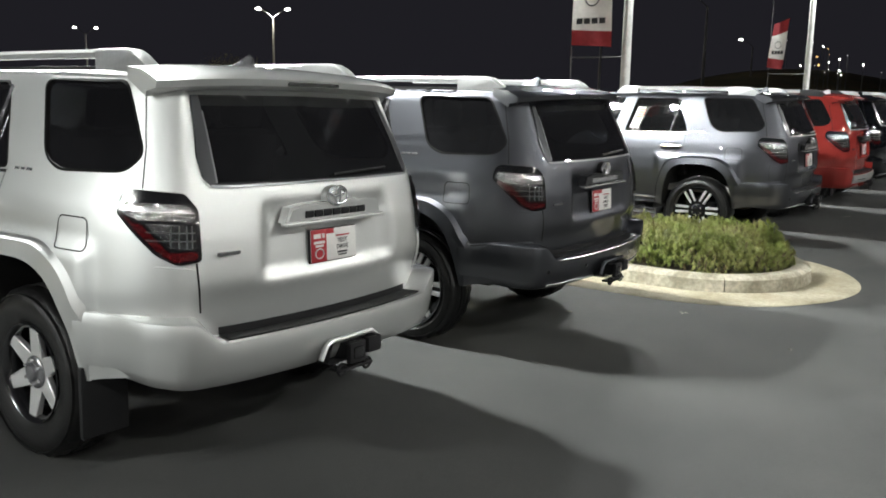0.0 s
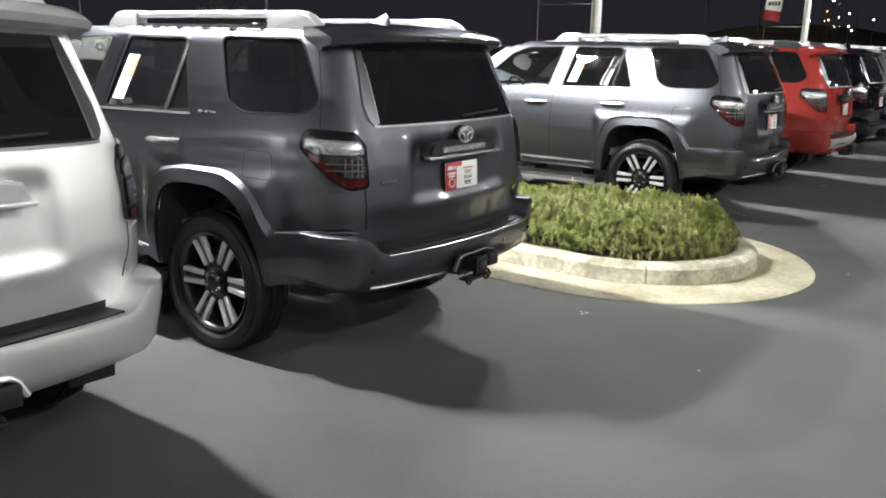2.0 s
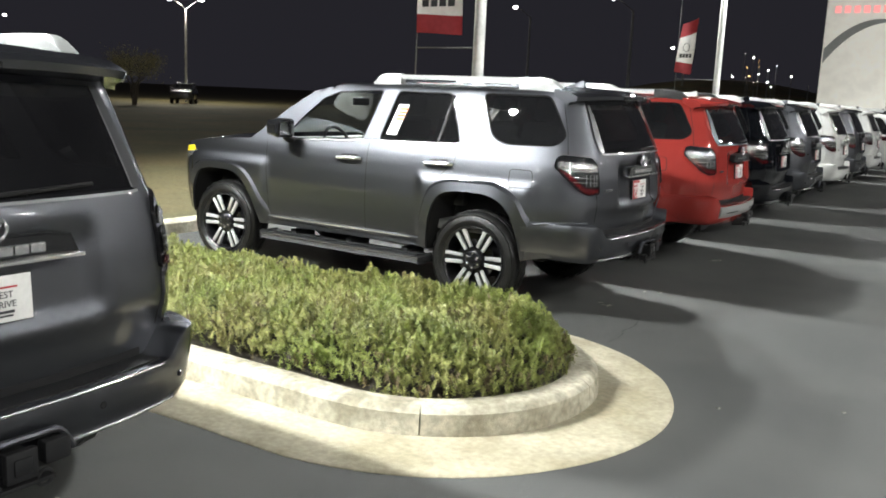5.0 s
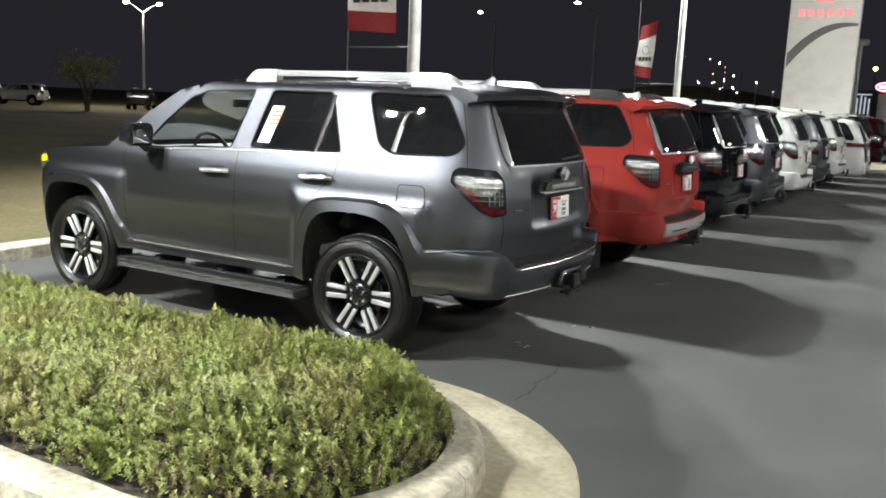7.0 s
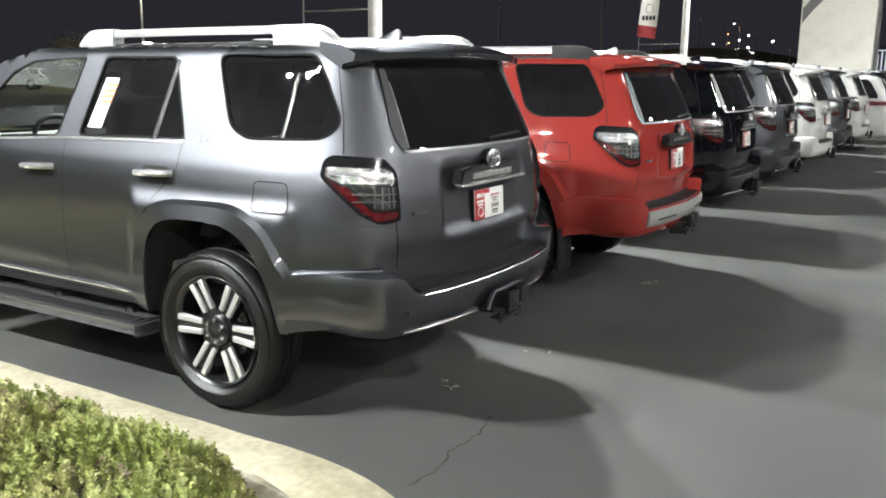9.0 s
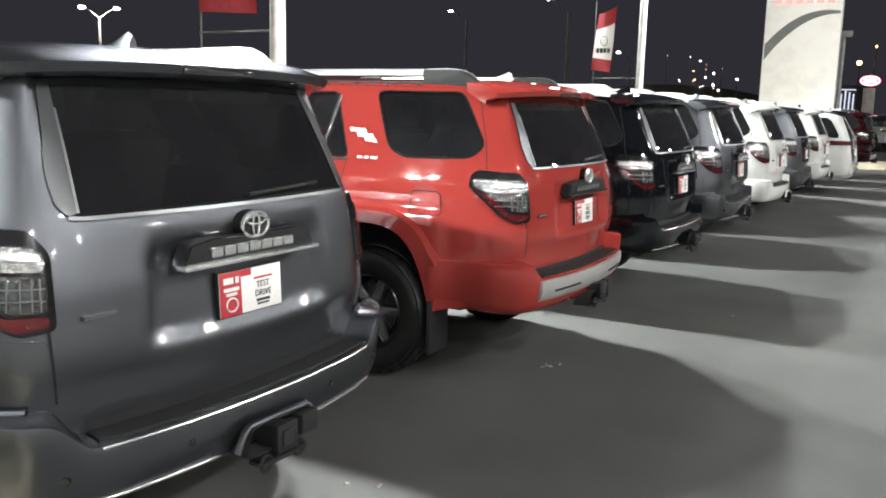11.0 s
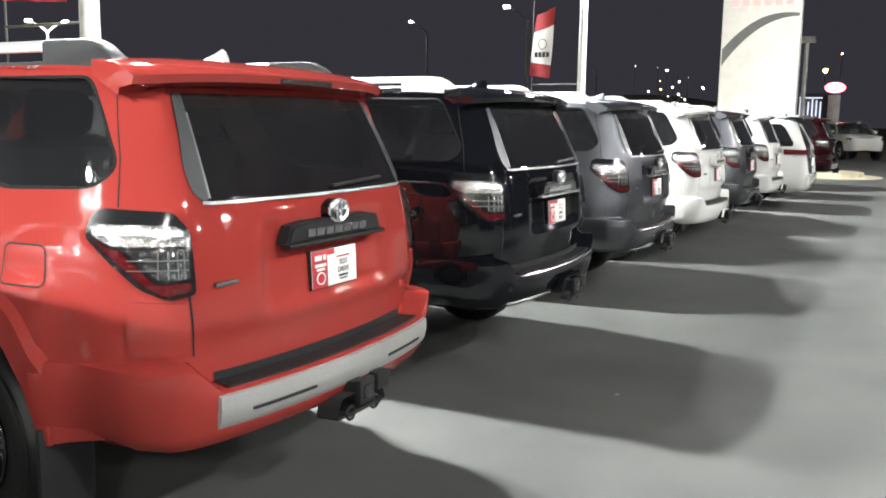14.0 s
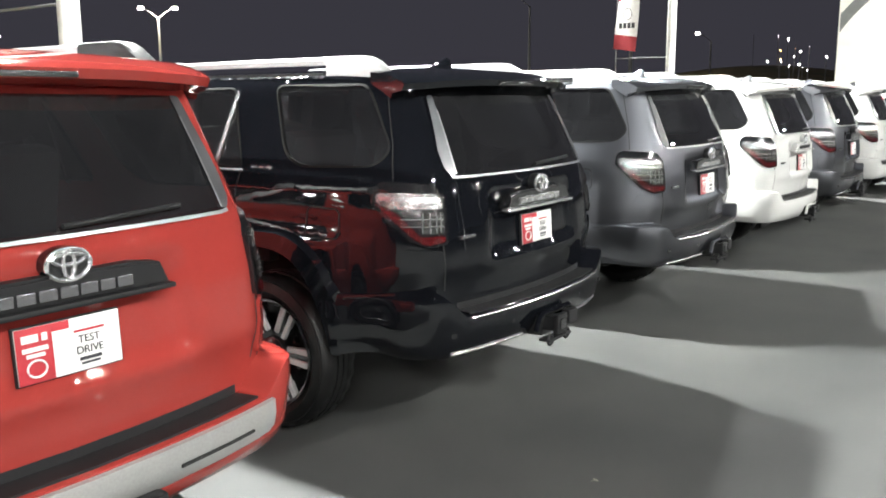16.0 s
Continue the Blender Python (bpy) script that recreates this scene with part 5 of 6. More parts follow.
def light_pole(x, y, width=0.9, levels=(2.78, 3.10, 4.30, 4.90)):
    p = tagged(new("street_lamp"), "tall pale steel lot lamp pole with twin floodlights", "street lamp", "lot lamps")
    p.location = (x, y, 0.0)
    part("pole", tube([(0, 0, 0.09), (0, 0, 3.5), (0, 0, HEAD_Z)], 0.105, 20, r_end=0.085), M_STEEL, p)
    part("base_plate", box(-0.2, 0.2, -0.2, 0.2, 0.05, 0.13, 0.015), M_STEEL, p)
    part("crossarm", tube([(-0.55, 0, HEAD_Z - 0.02), (0.55, 0, HEAD_Z - 0.02)], 0.035, 8), M_STEEL, p)
    for sg in (-1, 1):
        hd = part("lamp_head", box(sg * 0.75 - 0.22, sg * 0.75 + 0.22, -0.17, 0.17, HEAD_Z - 0.06, HEAD_Z + 0.08, 0.03), M_DARKPOLE, p)
        part("lamp_glass", box(sg * 0.75 - 0.15, sg * 0.75 + 0.15, -0.11, 0.11, HEAD_Z - 0.072, HEAD_Z - 0.058, 0.002), M_GLOW, hd, "bright floodlight glass").visible_shadow = False
    if levels:
        for z in (2.52, 5.05):
            part("banner_arm", tube([(-0.05, 0, z), (-1.32, 0, z)], 0.014, 6), M_DARKPOLE, p, "thin banner arm")
        part("banner_rod", tube([(-1.30, 0, z0) for z0 in (1.4, 5.05)], 0.012, 6), M_DARKPOLE, p)
        def cloth(z0, z1, mt, nm, lb):
            rows = []
            for k in range(9):
                u = k / 8
                rows.append([(-1.28 + width * (u + (0.20 * (z - 3.0) - 0.10 if width < 0.6 else 0)), 0.05 * math.sin(u * 4 + z * 1.5), z + (0.18 if width < 0.6 else 0.10) * u * (1 if z > 3.6 else -0.4)) for z in np.linspace(z0, z1, 8)])
            c = loft(rows)
            bmesh.ops.solidify(c, geom=c.faces[:], thickness=0.004)
            return part(nm, c, mt, p, lb)
        cloth(levels[0], levels[1], M_BANNERRED, "banner_hem", "red lower band of the banner")
        w = cloth(levels[1], levels[2], M_BANNER, "banner", "white hanging cloth banner")
        cloth(levels[2], levels[3], M_BANNERRED, "banner_top", "red upper band of the banner")
        part("banner_mark", join(None, tube([(0.16 * math.cos(t), -0.03, 0.20 * math.sin(t)) for t in np.linspace(0, 2 * math.pi, 21)], 0.014, 5), Matrix.Translation((-1.28 + width / 2, 0, levels[1] * 0.4 + levels[2] * 0.6)) @ Matrix.Diagonal((width / 0.8, 1, width / 0.8, 1))), M_INK, w)
        for k in range(4):
            part("banner_bar", box(-1.28 + width * (0.12 + 0.2 * k), -1.28 + width * (0.27 + 0.2 * k), -0.056, -0.044, levels[1] + 0.12, levels[1] + 0.24), M_INK, w)
    return p


for (px, py) in POLES[:3]:
    light_pole(px, py)
light_pole(*POLES[3], 0.50, (2.74, 3.06, 3.78, 4.20))


def cross_pole(x, y):
    p = tagged(new("street_lamp"), "tall pale steel lamp pole across the aisle", "street lamp", "aisle lamps")
    p.location = (x, y, 0)
    part("pole", tube([(0, 0, 0), (0, 0, AISLE_Z)], 0.105, 14, r_end=0.085), M_STEEL, p)
    part("crossarm", tube([(-0.55, 0, AISLE_Z - 0.02), (0, 0, AISLE_Z - 0.02)], 0.035, 8), M_STEEL, p)
    for dy in (-0.5, 0.5):
        hd = part("lamp_head", box(-0.97, -0.53, dy - 0.17, dy + 0.17, AISLE_Z + 0.06, AISLE_Z + 0.20, 0.03), M_DARKPOLE, p)
        gl = part("lamp_glass", join(None, box(-0.20, 0.20, -0.15, 0.15, -0.01, 0.01, 0.002), pose(-0.80, dy, AISLE_Z + 0.03, 0, 28, 0)), M_GLOW, hd)
        gl.visible_shadow = False


for (px, py) in FAR_POLES + [(33.0, -14.0), (33.0, 0.0), (33.0, 14.0), (33.0, 28.0), (33.0, 42.0), (24.0, -20.0), (15.0, 50.0), (15.0, -20.0), (6.0, -26.0), (-5.0, -26.7)]:
    cross_pole(px, py)

# ---- the sign tower ----
M_TOWER = mat("lit_sign_face", (0.80, 0.79, 0.73), 0.4, noise_scale=3, noise_amount=0.03, emit=(1.0, 0.97, 0.88), strength=0.24)
M_SWOOSH = mat("grey_sign_band", (0.30, 0.31, 0.31), 0.5, noise_scale=6, noise_amount=0.05)
M_SIGNRED = mat("red_sign_glow", (0.7, 0.05, 0.06), 0.4, emit=(1.0, 0.40, 0.38), strength=0.85)
tower = tagged(new("sign_tower"), "tall lit cream sign tower with a grey arc and red mark", "sign")
tower.location = (-2.75, 43.0, 0)
part("tower_face", box(-1.35, 1.35, -0.25, 0.25, 0.0, 7.9, 0.05), M_TOWER, tower)
part("tower_edge", box(-1.37, 1.37, -0.18, 0.18, 0.0, 7.93, 0.02), M_STEEL, tower)
sw = bmesh.new()
rows = []
for k in range(21):
    u = k / 20
    x = -1.30 + 2.60 * u
    z = 3.75 + 1.70 * (1 - (1 - u) ** 2.2)
    t = 0.50 * (1 - u) ** 1.1 + 0.10
    rows.append([(x, -0.256, z), (x, -0.262, z + t * 0.5), (x, -0.256, z + t)])
loft(rows, sw)
part("sign_arc", sw, M_SWOOSH, tower, "curved grey band")
for k in range(6):
    x = -1.02 + 0.37 * k
    lt = box(x, x + 0.24, -0.28, -0.25, 5.84, 6.13, 0.02)
    part("sign_bar", lt, M_SIGNRED, tower)
for a, c, dz in ((0.62, 0.40, 0), (0.42, 0.14, 0.14), (0.16, 0.36, 0)):
    part("sign_oval", tube([(a * math.cos(t), -0.265, 6.85 + dz + c * math.sin(t)) for t in np.linspace(0, 2 * math.pi, 29)], 0.05, 6), M_SIGNRED, tower)

# ---- the far side: lamps, lights, tree, vehicles ----
M_FARLAMP = mat("far_lamp_glow", (0.9, 0.9, 0.9), 0.3, emit=(1.0, 0.97, 0.86), strength=45.0)
M_FARAMBER = mat("far_amber_glow", (0.9, 0.7, 0.4), 0.3, emit=(1.0, 0.50, 0.16), strength=9.0)


def far_lamp(x, y, z, twin=True, ang=0.0):
    p = tagged(new("street_lamp"), "distant twin-headed street lamp, lit" if twin else "distant street lamp with one arm, lit", "street lamp", "distant street lamps")
    p.location = (x, y, 0)
    p.rotation_euler = (0, 0, ang)
    part("pole", tube([(0, 0, -0.03), (0, 0, z - 0.9)], 0.15, 10, r_end=0.08), M_STEEL if twin else M_DARKPOLE, p)
    for sg in ((-1, 1) if twin else (-1,)):
        part("lamp_arm", tube([(0, 0, z - 0.95), (sg * 0.6, 0, z - 0.45), (sg * 1.2, 0, z - 0.1)], 0.04, 6), M_DARKPOLE, p)
        b = bmesh.new()
        bmesh.ops.create_icosphere(b, subdivisions=2, radius=0.21 if twin else 0.18)
        part("lamp_head", join(None, b, Matrix.Translation((sg * 1.45, 0, z - 0.05)) @ Matrix.Diagonal((1.3, 1, 0.6, 1))), M_FARLAMP, p, "glowing lamp head")


far_lamp(-63.5, 60.0, 9.6, True, 0.75)
far_lamp(-112.0, 69.7, 9.8, True, 0.9)
far_lamp(-35.7, 76.9, 10.2, False, 0.4)
far_lamp(-20.6, 63.6, 9.2, False, 0.3)
far_lamp(-30.5, 108.0, 8.6, False, 0.3)
rng = random.Random(11)
hill = bmesh.new()
bmesh.ops.create_uvsphere(hill, u_segments=48, v_segments=24, radius=1.0)
tagged(part("ground", join(None, hill, Matrix.Translation((-30, 128, -8.0)) @ Matrix.Diagonal((26, 46, 13.5, 1))), M_GRASS), "dark grassy hillside", "hill", kind="structure")


def hill_z(x, y):
    q = 1 - ((x + 30) / 26) ** 2 - ((y - 128) / 46) ** 2
    return max(-0.03, -8.0 + 13.5 * math.sqrt(q)) if q > 0 else -0.03


for k in range(20):
    t = rng.random()
    x, y = -33 + 21 * t + rng.uniform(-2, 2), 138 - 58 * t
    s = y / 100
    z = max((4.6 + rng.uniform(-1.2, 3.4) * (1 - 0.5 * t)) * s, hill_z(x, y) + 0.6)
    hl = tagged(new("yard_light"), "small lit lamp post on the far hillside", "lamp", "hillside lights")
    hl.location = (x, y, hill_z(x, y))
    part("post", tube([(0, 0, -0.1), (0, 0, z - hl.location.z)], 0.04, 5), M_DARKPOLE, hl)
    b = bmesh.new()
    bmesh.ops.create_icosphere(b, subdivisions=1, radius=rng.choice((0.03, 0.04, 0.055, 0.075)) * s)
    part("lamp_globe", join(None, b, Matrix.Translation((0, 0, z - hl.location.z))), M_FARLAMP if rng.random() > 0.2 else M_FARAMBER, hl)

# a small bare-limbed tree on the verge
M_BARK = mat("bark", (0.10, 0.085, 0.065), 0.9, noise_scale=20, noise_amount=0.3, bump=0.5, bump_scale=40)
# leaf colour is brightened to carry the nearby street lamp's light on the crown
M_TREELEAF_LIT = mat("lamp_lit_leaf", (0.32, 0.29, 0.15), 0.7, noise_scale=6, noise_amount=0.3, random_amount=0.35)
tree = tagged(new("tree"), "small tree with a thin rounded crown, leaves paled for lamplight", "tree")
tree.location = (-52.0, 45.0, -0.03)
trk = bmesh.new()
rt = random.Random(4)
tips = []
for k in range(7):
    a = 2 * math.pi * k / 7 + rt.uniform(-0.3, 0.3)
    q0 = Vector((0.08 * math.cos(a), 0.08 * math.sin(a), 0.0))
    q1 = q0 + Vector((0.2 * math.cos(a), 0.2 * math.sin(a), 1.5))
    q2 = q1 + Vector((0.9 * math.cos(a), 0.9 * math.sin(a), 1.3 + rt.uniform(0, 0.6)))
    tube([q0, q1, q2], 0.09, 6, trk, 0.02)
    for j in range(4):
        a2 = a + rt.uniform(-0.9, 0.9)
        q3 = q1.lerp(q2, 0.4 + 0.15 * j) + Vector((0.6 * math.cos(a2), 0.6 * math.sin(a2), rt.uniform(0.3, 0.9)))
        tube([q1.lerp(q2, 0.3 + 0.15 * j), q3], 0.03, 5, trk, 0.008)
        tips.append(q3)
    tips.append(q2)
part("trunk", trk, M_BARK, tree)
vs, fs = [], []
for q in tips:
    for j in range(90):
        p = q + Vector((rt.gauss(0, 0.42), rt.gauss(0, 0.42), rt.gauss(0, 0.36)))
        d = Vector((rt.gauss(0, 1), rt.gauss(0, 1), rt.gauss(0, 1))).normalized() * 0.07
        e = d.orthogonal().normalized() * 0.035
        i0 = len(vs)
        vs += [p - d, p + e, p + d, p - e]
        fs.append((i0, i0 + 1, i0 + 2, i0 + 3))
me = bpy.data.meshes.new("crown")
me.from_pydata([tuple(v) for v in vs], [], fs)
me.materials.append(M_TREELEAF_LIT)
cr = new("crown", me)
cr.parent = tree

# the neighbour's red oval sign and lamp
M_OVAL = mat("pink_sign_glow", (0.8, 0.05, 0.08), 0.4, emit=(1.0, 0.10, 0.16), strength=2.6)
M_OVALW = mat("white_sign_glow", (0.8, 0.8, 0.8), 0.4, emit=(1.0, 0.7, 0.75), strength=2.0)
oval_sign = tagged(new("road_sign"), "lit red oval sign on a grey pylon", "sign")
oval_sign.location = (-1.98, 67.97, 0)
ov = join(None, lathe([(0.0001, -0.15), (0.95, -0.15), (1.0, -0.08), (1.0, 0.1)], 32), Matrix.Translation((0, 0, 3.95)) @ Matrix.Diagonal((0.60, 1, 0.32, 1)))
part("sign_face", ov, M_OVAL, oval_sign)
part("sign_rim", tube([(0.53 * math.cos(t), -0.16, 3.95 + 0.26 * math.sin(t)) for t in np.linspace(0, 2 * math.pi, 29)], 0.035, 5), M_OVALW, oval_sign)
for k in range(3):
    part("sign_bar", box(-0.33 + 0.24 * k, -0.16 + 0.24 * k, -0.19, -0.15, 3.85, 4.05, 0.01), M_OVALW, oval_sign)
part("pylon", box(-0.34, 0.34, -0.12, 0.12, -0.03, 3.5, 0.02), M_STEEL, oval_sign)

# vehicles standing far off beyond the verge
for src, old, fresh, key, x, y, rz in ((base, M_SILVER, M_SILVER, "silver", -66.0, 50.5, 40), (base, M_SILVER, M_GREY, "grey", -60.0, 57.0, 130), (base, M_SILVER, M_WHITE, "white", -84.0, 58.0, 60)):
    c = copy_thing(src, pose(x, y, -0.03, 0, 0, rz))
    tagged(c, key + " wagon parked far off across the grass", group="distant vehicles")
    repaint(c, old, fresh)


# ---- small things on the asphalt ----
M_DRYLEAF = mat("dry_leaf", (0.30, 0.285, 0.24), 0.8, noise_scale=60, noise_amount=0.2)
M_CRACK = mat("crack_dirt", (0.012, 0.012, 0.011), 0.95, noise_scale=90, noise_amount=0.3)


def leaf_scrap(x, y, size, turn, n=3):
    b = bmesh.new()
    r = random.Random(int(x * 100) + int(y * 10))
    for k in range(n):
        a = turn + k * 2.1 + r.uniform(-0.4, 0.4)
        c = Vector((math.cos(a), math.sin(a), 0)) * size * r.uniform(0.6, 1.0)
        s = Vector((-math.sin(a), math.cos(a), 0)) * size * r.uniform(0.12, 0.28)
        z = lambda h: Vector((0, 0, h))
        p = [b.verts.new(q) for q in (z(0.004), c * 0.5 + s + z(0.012), c + z(0.004), c * 0.5 - s + z(0.006))]
        b.faces.new(p)
    ob = part("dry_leaf", b, M_DRYLEAF)
    ob.location = (x, y, 0.002)
    return tagged(ob, "pale dry leaf scrap lying on the asphalt", "leaf", "leaf scraps")


for x, y, s, a in ((0.472, 4.573, 0.075, 0.6), (-0.281, 4.02, 0.06, 2.0), (0.141, 8.839, 0.09, 1.0), (0.06, 8.90, 0.06, 2.4), (0.24, 11.72, 0.10, 0.3), (0.29, 11.80, 0.05, 1.5), (0.20, 9.60, 0.035, 0.2),
                   (0.33, 9.66, 0.04, 1.2), (1.45, 4.05, 0.03, 1.0), (2.2, 7.3, 0.035, 0.4), (0.95, 13.9, 0.03, 2.0), (1.6, 6.9, 0.03, 0.8)):
    leaf_scrap(x, y, s * 0.75, a)


def crack(points, width):
    rows = []
    r = random.Random(7)
    fine = []
    for a, c in zip(points, points[1:]):
        for k in range(6):
            t = k / 6
            fine.append((a[0] + (c[0] - a[0]) * t + r.uniform(-0.012, 0.012), a[1] + (c[1] - a[1]) * t + r.uniform(-0.012, 0.012)))
    fine.append(points[-1])
    for i, p in enumerate(fine):
        q0, q1 = fine[max(0, i - 1)], fine[min(len(fine) - 1, i + 1)]
        d = Vector((q1[0] - q0[0], q1[1] - q0[1])).normalized()
        w = width * r.uniform(0.35, 1.0) / 2
        rows.append([(p[0] - d.y * w, p[1] + d.x * w, 0.0015), (p[0] + d.y * w, p[1] - d.x * w, 0.0015)])
    return tagged(part("crack", loft(rows), M_CRACK), "thin dark crack in the asphalt", "crack", kind="structure")


crack([(0.57, 7.80), (0.60, 7.95), (0.55, 8.15), (0.56, 8.40), (0.50, 8.62)], 0.010)
crack([(0.62, 5.16), (0.58, 5.30), (0.60, 5.42), (0.56, 5.50)], 0.007)
crack([(-0.6, 2.9), (-0.2, 2.6), (0.3, 2.45), (0.9, 2.5)], 0.005)

# the next island, at the row's end
end_island = tagged(new("traffic_island"), "pale concrete island at the end of the row", "island", kind="structure")
rows = []
for k in range(25):
    a = -math.pi / 2 + math.pi * k / 24
    c, s = math.cos(a), math.sin(a)
    rows.append([(-0.2 + 1.9 * c, 39.6 + 1.9 * s, -0.01), (-0.2 + 1.88 * c, 39.6 + 1.88 * s, 0.012), (-0.2 + 1.35 * c, 39.6 + 1.35 * s, 0.016), (-0.2 + 1.33 * c, 39.6 + 1.33 * s, 0.15), (-0.2 + 1.15 * c, 39.6 + 1.15 * s, 0.155), (-0.2, 39.6, 0.14)])
part("island_nose", loft(rows), M_APRON, end_island)
ib = bmesh.new()
rows = [[(x, 39.6 + q * w, z) for q, w, z in ((-1, 1.9, -0.01), (-1, 1.88, 0.012), (-1, 1.35, 0.016), (-1, 1.33, 0.15), (1, 1.33, 0.15), (1, 1.35, 0.016), (1, 1.88, 0.012), (1, 1.9, -0.01))] for x in (-5.0, -2.5, -0.2)]
loft(rows, ib)
part("island_body", ib, M_APRON, end_island)

# lamps beyond the sign tower
lp = tagged(new("street_lamp"), "distant dark lamp pole with a boxy head", "street lamp", "distant street lamps")
lp.location = (-3.2, 62.5, 0)
part("pole", tube([(0, 0, -0.03), (0, 0, 6.2)], 0.12, 8), M_STEEL, lp)
part("lamp_head", box(-0.45, 0.45, -0.25, 0.25, 6.2, 6.55, 0.05), M_STEEL, lp)
for x, y, z, r in ((-5.1, 97.5, 6.7, 0.22), (-3.9, 99.0, 8.3, 0.09)):
    hl = tagged(new("yard_light"), "distant amber lamp on a thin post", "lamp", "hillside lights")
    hl.location = (x, y, 0)
    part("post", tube([(0, 0, -0.05), (0, 0, z)], 0.06, 6), M_DARKPOLE, hl)
    b = bmesh.new()
    bmesh.ops.create_icosphere(b, subdivisions=2, radius=r)
    part("lamp_globe", join(None, b, Matrix.Translation((0, 0, z))), M_FARAMBER, hl)
far_white = copy_thing(base, pose(-1.0, 58.0, 0, 0, 0, 115))
tagged(far_white, "white wagon parked across the lot, far off", group="distant vehicles")
repaint(far_white, M_SILVER, M_WHITE)

# the neighbour's showroom, far beyond the sign
M_SHOWWALL = mat("dark_cladding", (0.05, 0.05, 0.055), 0.6, noise_scale=4, noise_amount=0.15)
M_MULLION = mat("lit_mullion", (0.7, 0.72, 0.78), 0.4, emit=(0.80, 0.86, 1.0), strength=0.55)
showroom = tagged(new("showroom"), "far low showroom with lit pale window posts", "building")
showroom.location = (-7.4, 110.0, -0.03)
part("wall", box(-2.6, 2.2, 0.0, 6.0, 0.0, 4.9, 0.05), M_SHOWWALL, showroom)
part("roof", box(-2.8, 2.4, -0.3, 6.2, 4.9, 5.1, 0.03), M_DARKPOLE, showroom)
for k in range(6):
    part("window_post", box(-1.05 + 0.40 * k, -0.90 + 0.40 * k, -0.12, 0.02, 2.5, 4.5 - 0.15 * (k % 3), 0.01), M_MULLION, showroom, "pale lit window post")
part("window_head", box(-1.10, 1.25, -0.10, 0.02, 4.55, 4.68, 0.01), M_MULLION, showroom)


# the people carrier that stands among the wagons
def ring_at(x, zb, zt, half, top_half, tail=0.0):
    """One cross-section of the carrier's body."""
    belt = zb + 0.62 * (zt - zb) if zt > 1.3 else zt - 0.06
    prof = [(0.0, zb), (half - 0.14, zb), (half - 0.03, zb + 0.10), (half, zb + 0.34), (half - 0.015, belt), ((half - 0.05 + top_half) / 2, (belt + zt) / 2 + 0.06), (top_half, zt - 0.07), (top_half - 0.10, zt - 0.015), (0.0, zt)]
    ring_pts = [(x - tail * smooth_step(0.95, 1.75, z), y, z) for y, z in prof]
    return ring_pts + [(px, -py, pz) for px, py, pz in ring_pts[-2:0:-1]]


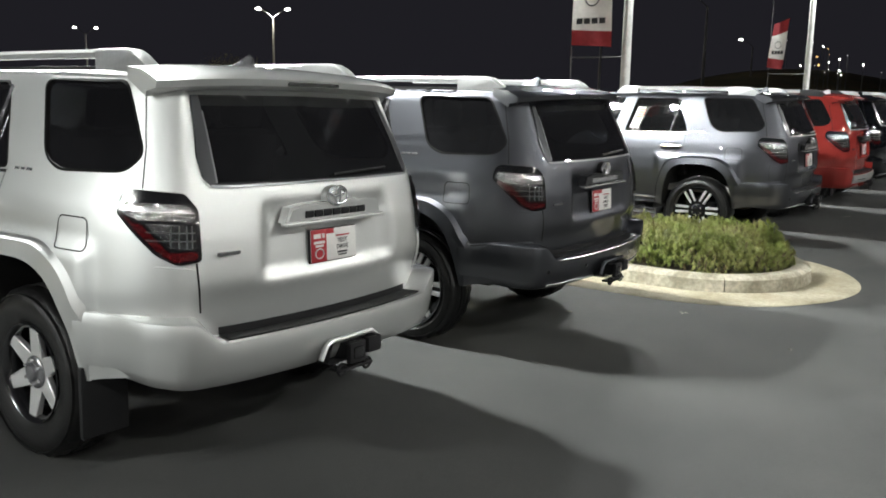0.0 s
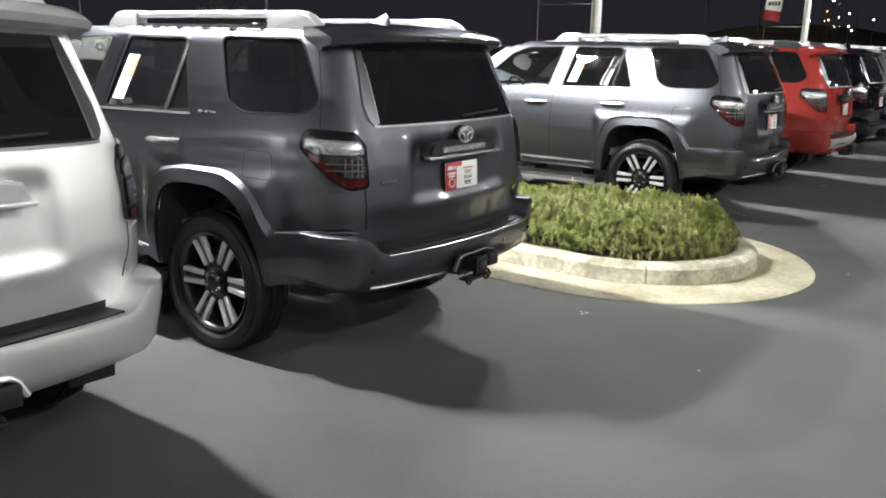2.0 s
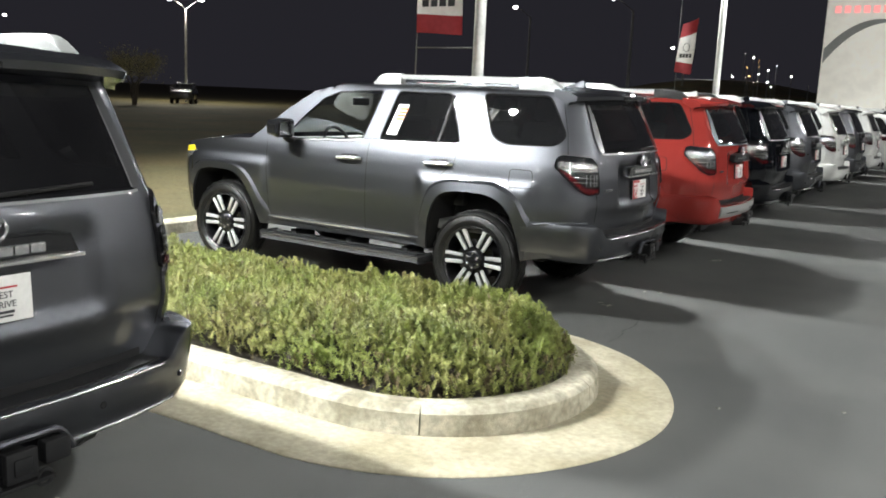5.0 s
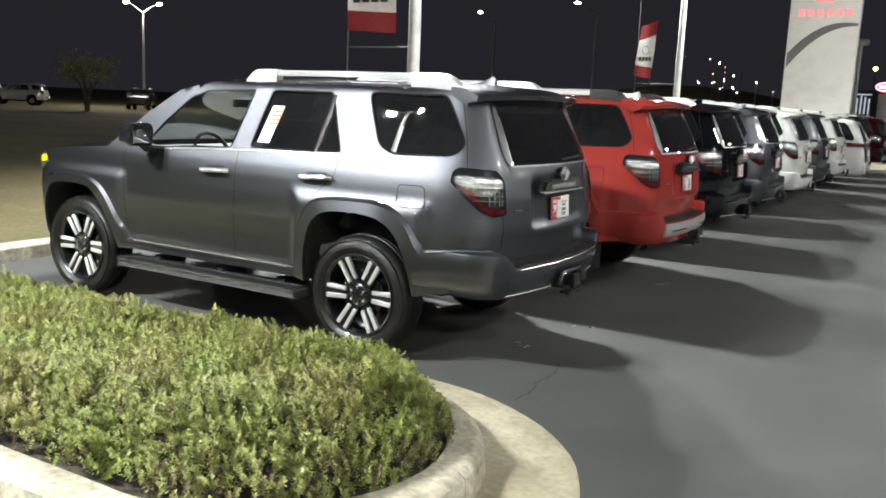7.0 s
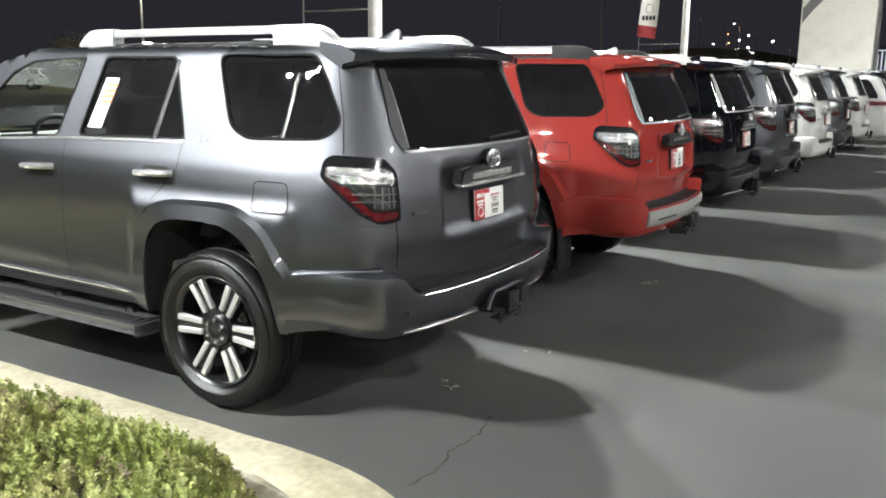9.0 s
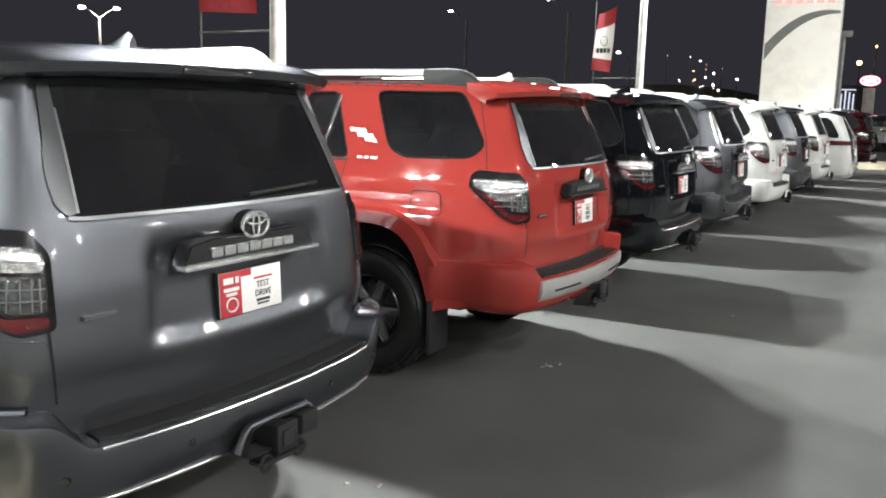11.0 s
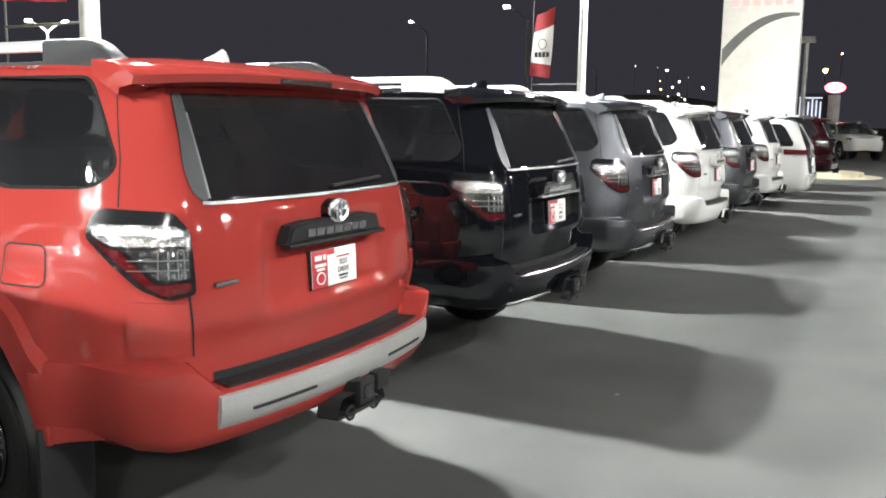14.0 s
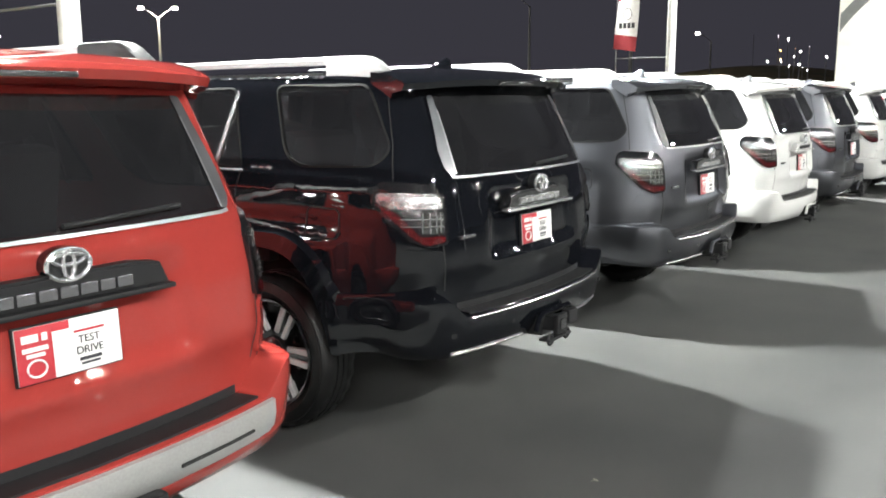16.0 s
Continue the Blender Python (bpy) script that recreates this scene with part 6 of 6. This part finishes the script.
def people_carrier(body):
    car = new("minivan")
    st = [(-4.02, 0.42, 0.72, 0.62, 0.52), (-3.92, 0.34, 0.90, 0.84, 0.72), (-3.55, 0.30, 1.02, 0.95, 0.84), (-2.95, 0.28, 1.12, 0.985, 0.90), (-2.72, 0.28, 1.17, 0.99, 0.90), (-2.2, 0.28, 1.42, 0.99, 0.84),
          (-1.62, 0.28, 1.66, 0.99, 0.78), (-1.1, 0.28, 1.735, 0.99, 0.76), (-0.3, 0.28, 1.755, 0.99, 0.755), (0.35, 0.29, 1.735, 0.985, 0.745), (0.66, 0.31, 1.715, 0.97, 0.735), (0.90, 0.33, 1.70, 0.935, 0.72),
          (1.03, 0.35, 1.68, 0.87, 0.69), (1.09, 0.38, 1.66, 0.76, 0.64)]
    rows = [ring_at(x, zb, zt, w, tw, 0.34 * smooth_step(0.3, 1.05, x)) for x, zb, zt, w, tw in st]
    b = loft(rows, close=True)
    b.verts.ensure_lookup_table()
    k = len(rows[0])
    b.faces.new(b.verts[0:k])
    b.faces.new(b.verts[-k:])
    bmesh.ops.recalc_face_normals(b, faces=b.faces)
    part("body_shell", b, body, car, "smooth rounded body", sharp=60)
    def side_y(z, x):
        w = float(np.interp(x, [r[0] for r in st], [r[3] for r in st]))
        t = float(np.interp(x, [r[0] for r in st], [r[4] for r in st]))
        zt = float(np.interp(x, [r[0] for r in st], [r[2] for r in st]))
        belt = 0.28 + 0.62 * (zt - 0.28)
        return float(np.interp(z, [belt, (belt + zt) / 2 + 0.06, zt - 0.07], [w - 0.015, (w - 0.05 + t) / 2, t]))
    for sd in (-1, 1):
        for nm, x0, x1, top0, top1, mt in (("quarter_window", -0.42, 0.86, -0.34, 0.60, M_GLASS_TAIL), ("rear_side_window", -1.42, -0.50, -1.36, -0.46, M_GLASS_TAIL), ("front_side_window", -2.30, -1.50, -1.85, -1.46, M_GLASS_DARK)):
            rows = []
            for i in range(7):
                z = 1.20 + 0.42 * i / 6
                f = i / 6
                pinch = 0.05 * (1 if i in (0, 6) else 0)
                xa, xb = x0 + (top0 - x0) * f + pinch, x1 + (top1 - x1) * f - pinch
                rows.append([(xa + (xb - xa) * j / 8, sd * (side_y(z, xa + (xb - xa) * j / 8) + 0.006), z) for j in range(9)])
            g = loft(rows)
            bmesh.ops.recalc_face_normals(g, faces=g.faces)
            part(nm, g, mt if nm == "front_side_window" else M_GLOSSBLACK, car, "dark tinted side glass")
        way = [(x, float(np.interp(x, [r[0] for r in st], [r[3] for r in st]))) for x in (0.66, 0.78, 0.90, 0.98, 1.03)] + [(1.075, 0.78), (1.085, 0.66), (1.09, 0.52)]
        lamp = loft([[(x + 0.012 - 0.34 * smooth_step(0.95, 1.75, z) * smooth_step(0.3, 1.05, x), sd * (y + 0.012), z) for z in (1.045 + 0.02 * k / 7, 1.07, 1.12, 1.15 - 0.02 * k / 7)] for k, (x, y) in enumerate(way)])
        bmesh.ops.recalc_face_normals(lamp, faces=lamp.faces)
        bmesh.ops.solidify(lamp, geom=lamp.faces[:], thickness=0.03)
        part("tail_lamp", lamp, M_LENS_RED, car, "long red wrap-round tail lamp")
        for ax in (0.0, -3.03):
            hub = wheel(car, ax, sd, "sport")
            hub.location.y = sd * 0.90
            hub.location.z = 0.345
            hub.scale = (0.86, 0.86, 0.86)
    tg = loft([[(1.105 - 0.34 * smooth_step(0.95, 1.75, z) - 0.06 * (y / 0.66) ** 2, y, z) for y in np.linspace(-0.62, 0.62, 11)] for z in np.linspace(1.20, 1.58, 6)])
    bmesh.ops.recalc_face_normals(tg, faces=tg.faces)
    part("tailgate_window", tg, M_GLOSSBLACK, car, "dark tailgate glass")
    part("number_plate", box(1.09, 1.105, -0.15, 0.15, 0.82, 0.96, 0.003), M_PLATE, car, "white dealer plate")
    part("tailgate_garnish", box(1.08, 1.105, -0.42, 0.42, 0.98, 1.02, 0.008), M_CHROME, car, "chrome strip over the plate")
    part("rear_bumper", box(0.80, 1.13, -0.80, 0.80, 0.42, 0.66, 0.08, seg=4), body, car)
    return car


carrier = tagged(people_carrier(M_WHITE), "white people carrier with long red tail lamps, parked in the row", "car", "parked wagons")
carrier.matrix_basis = pose(-0.42, 27.75, 0)
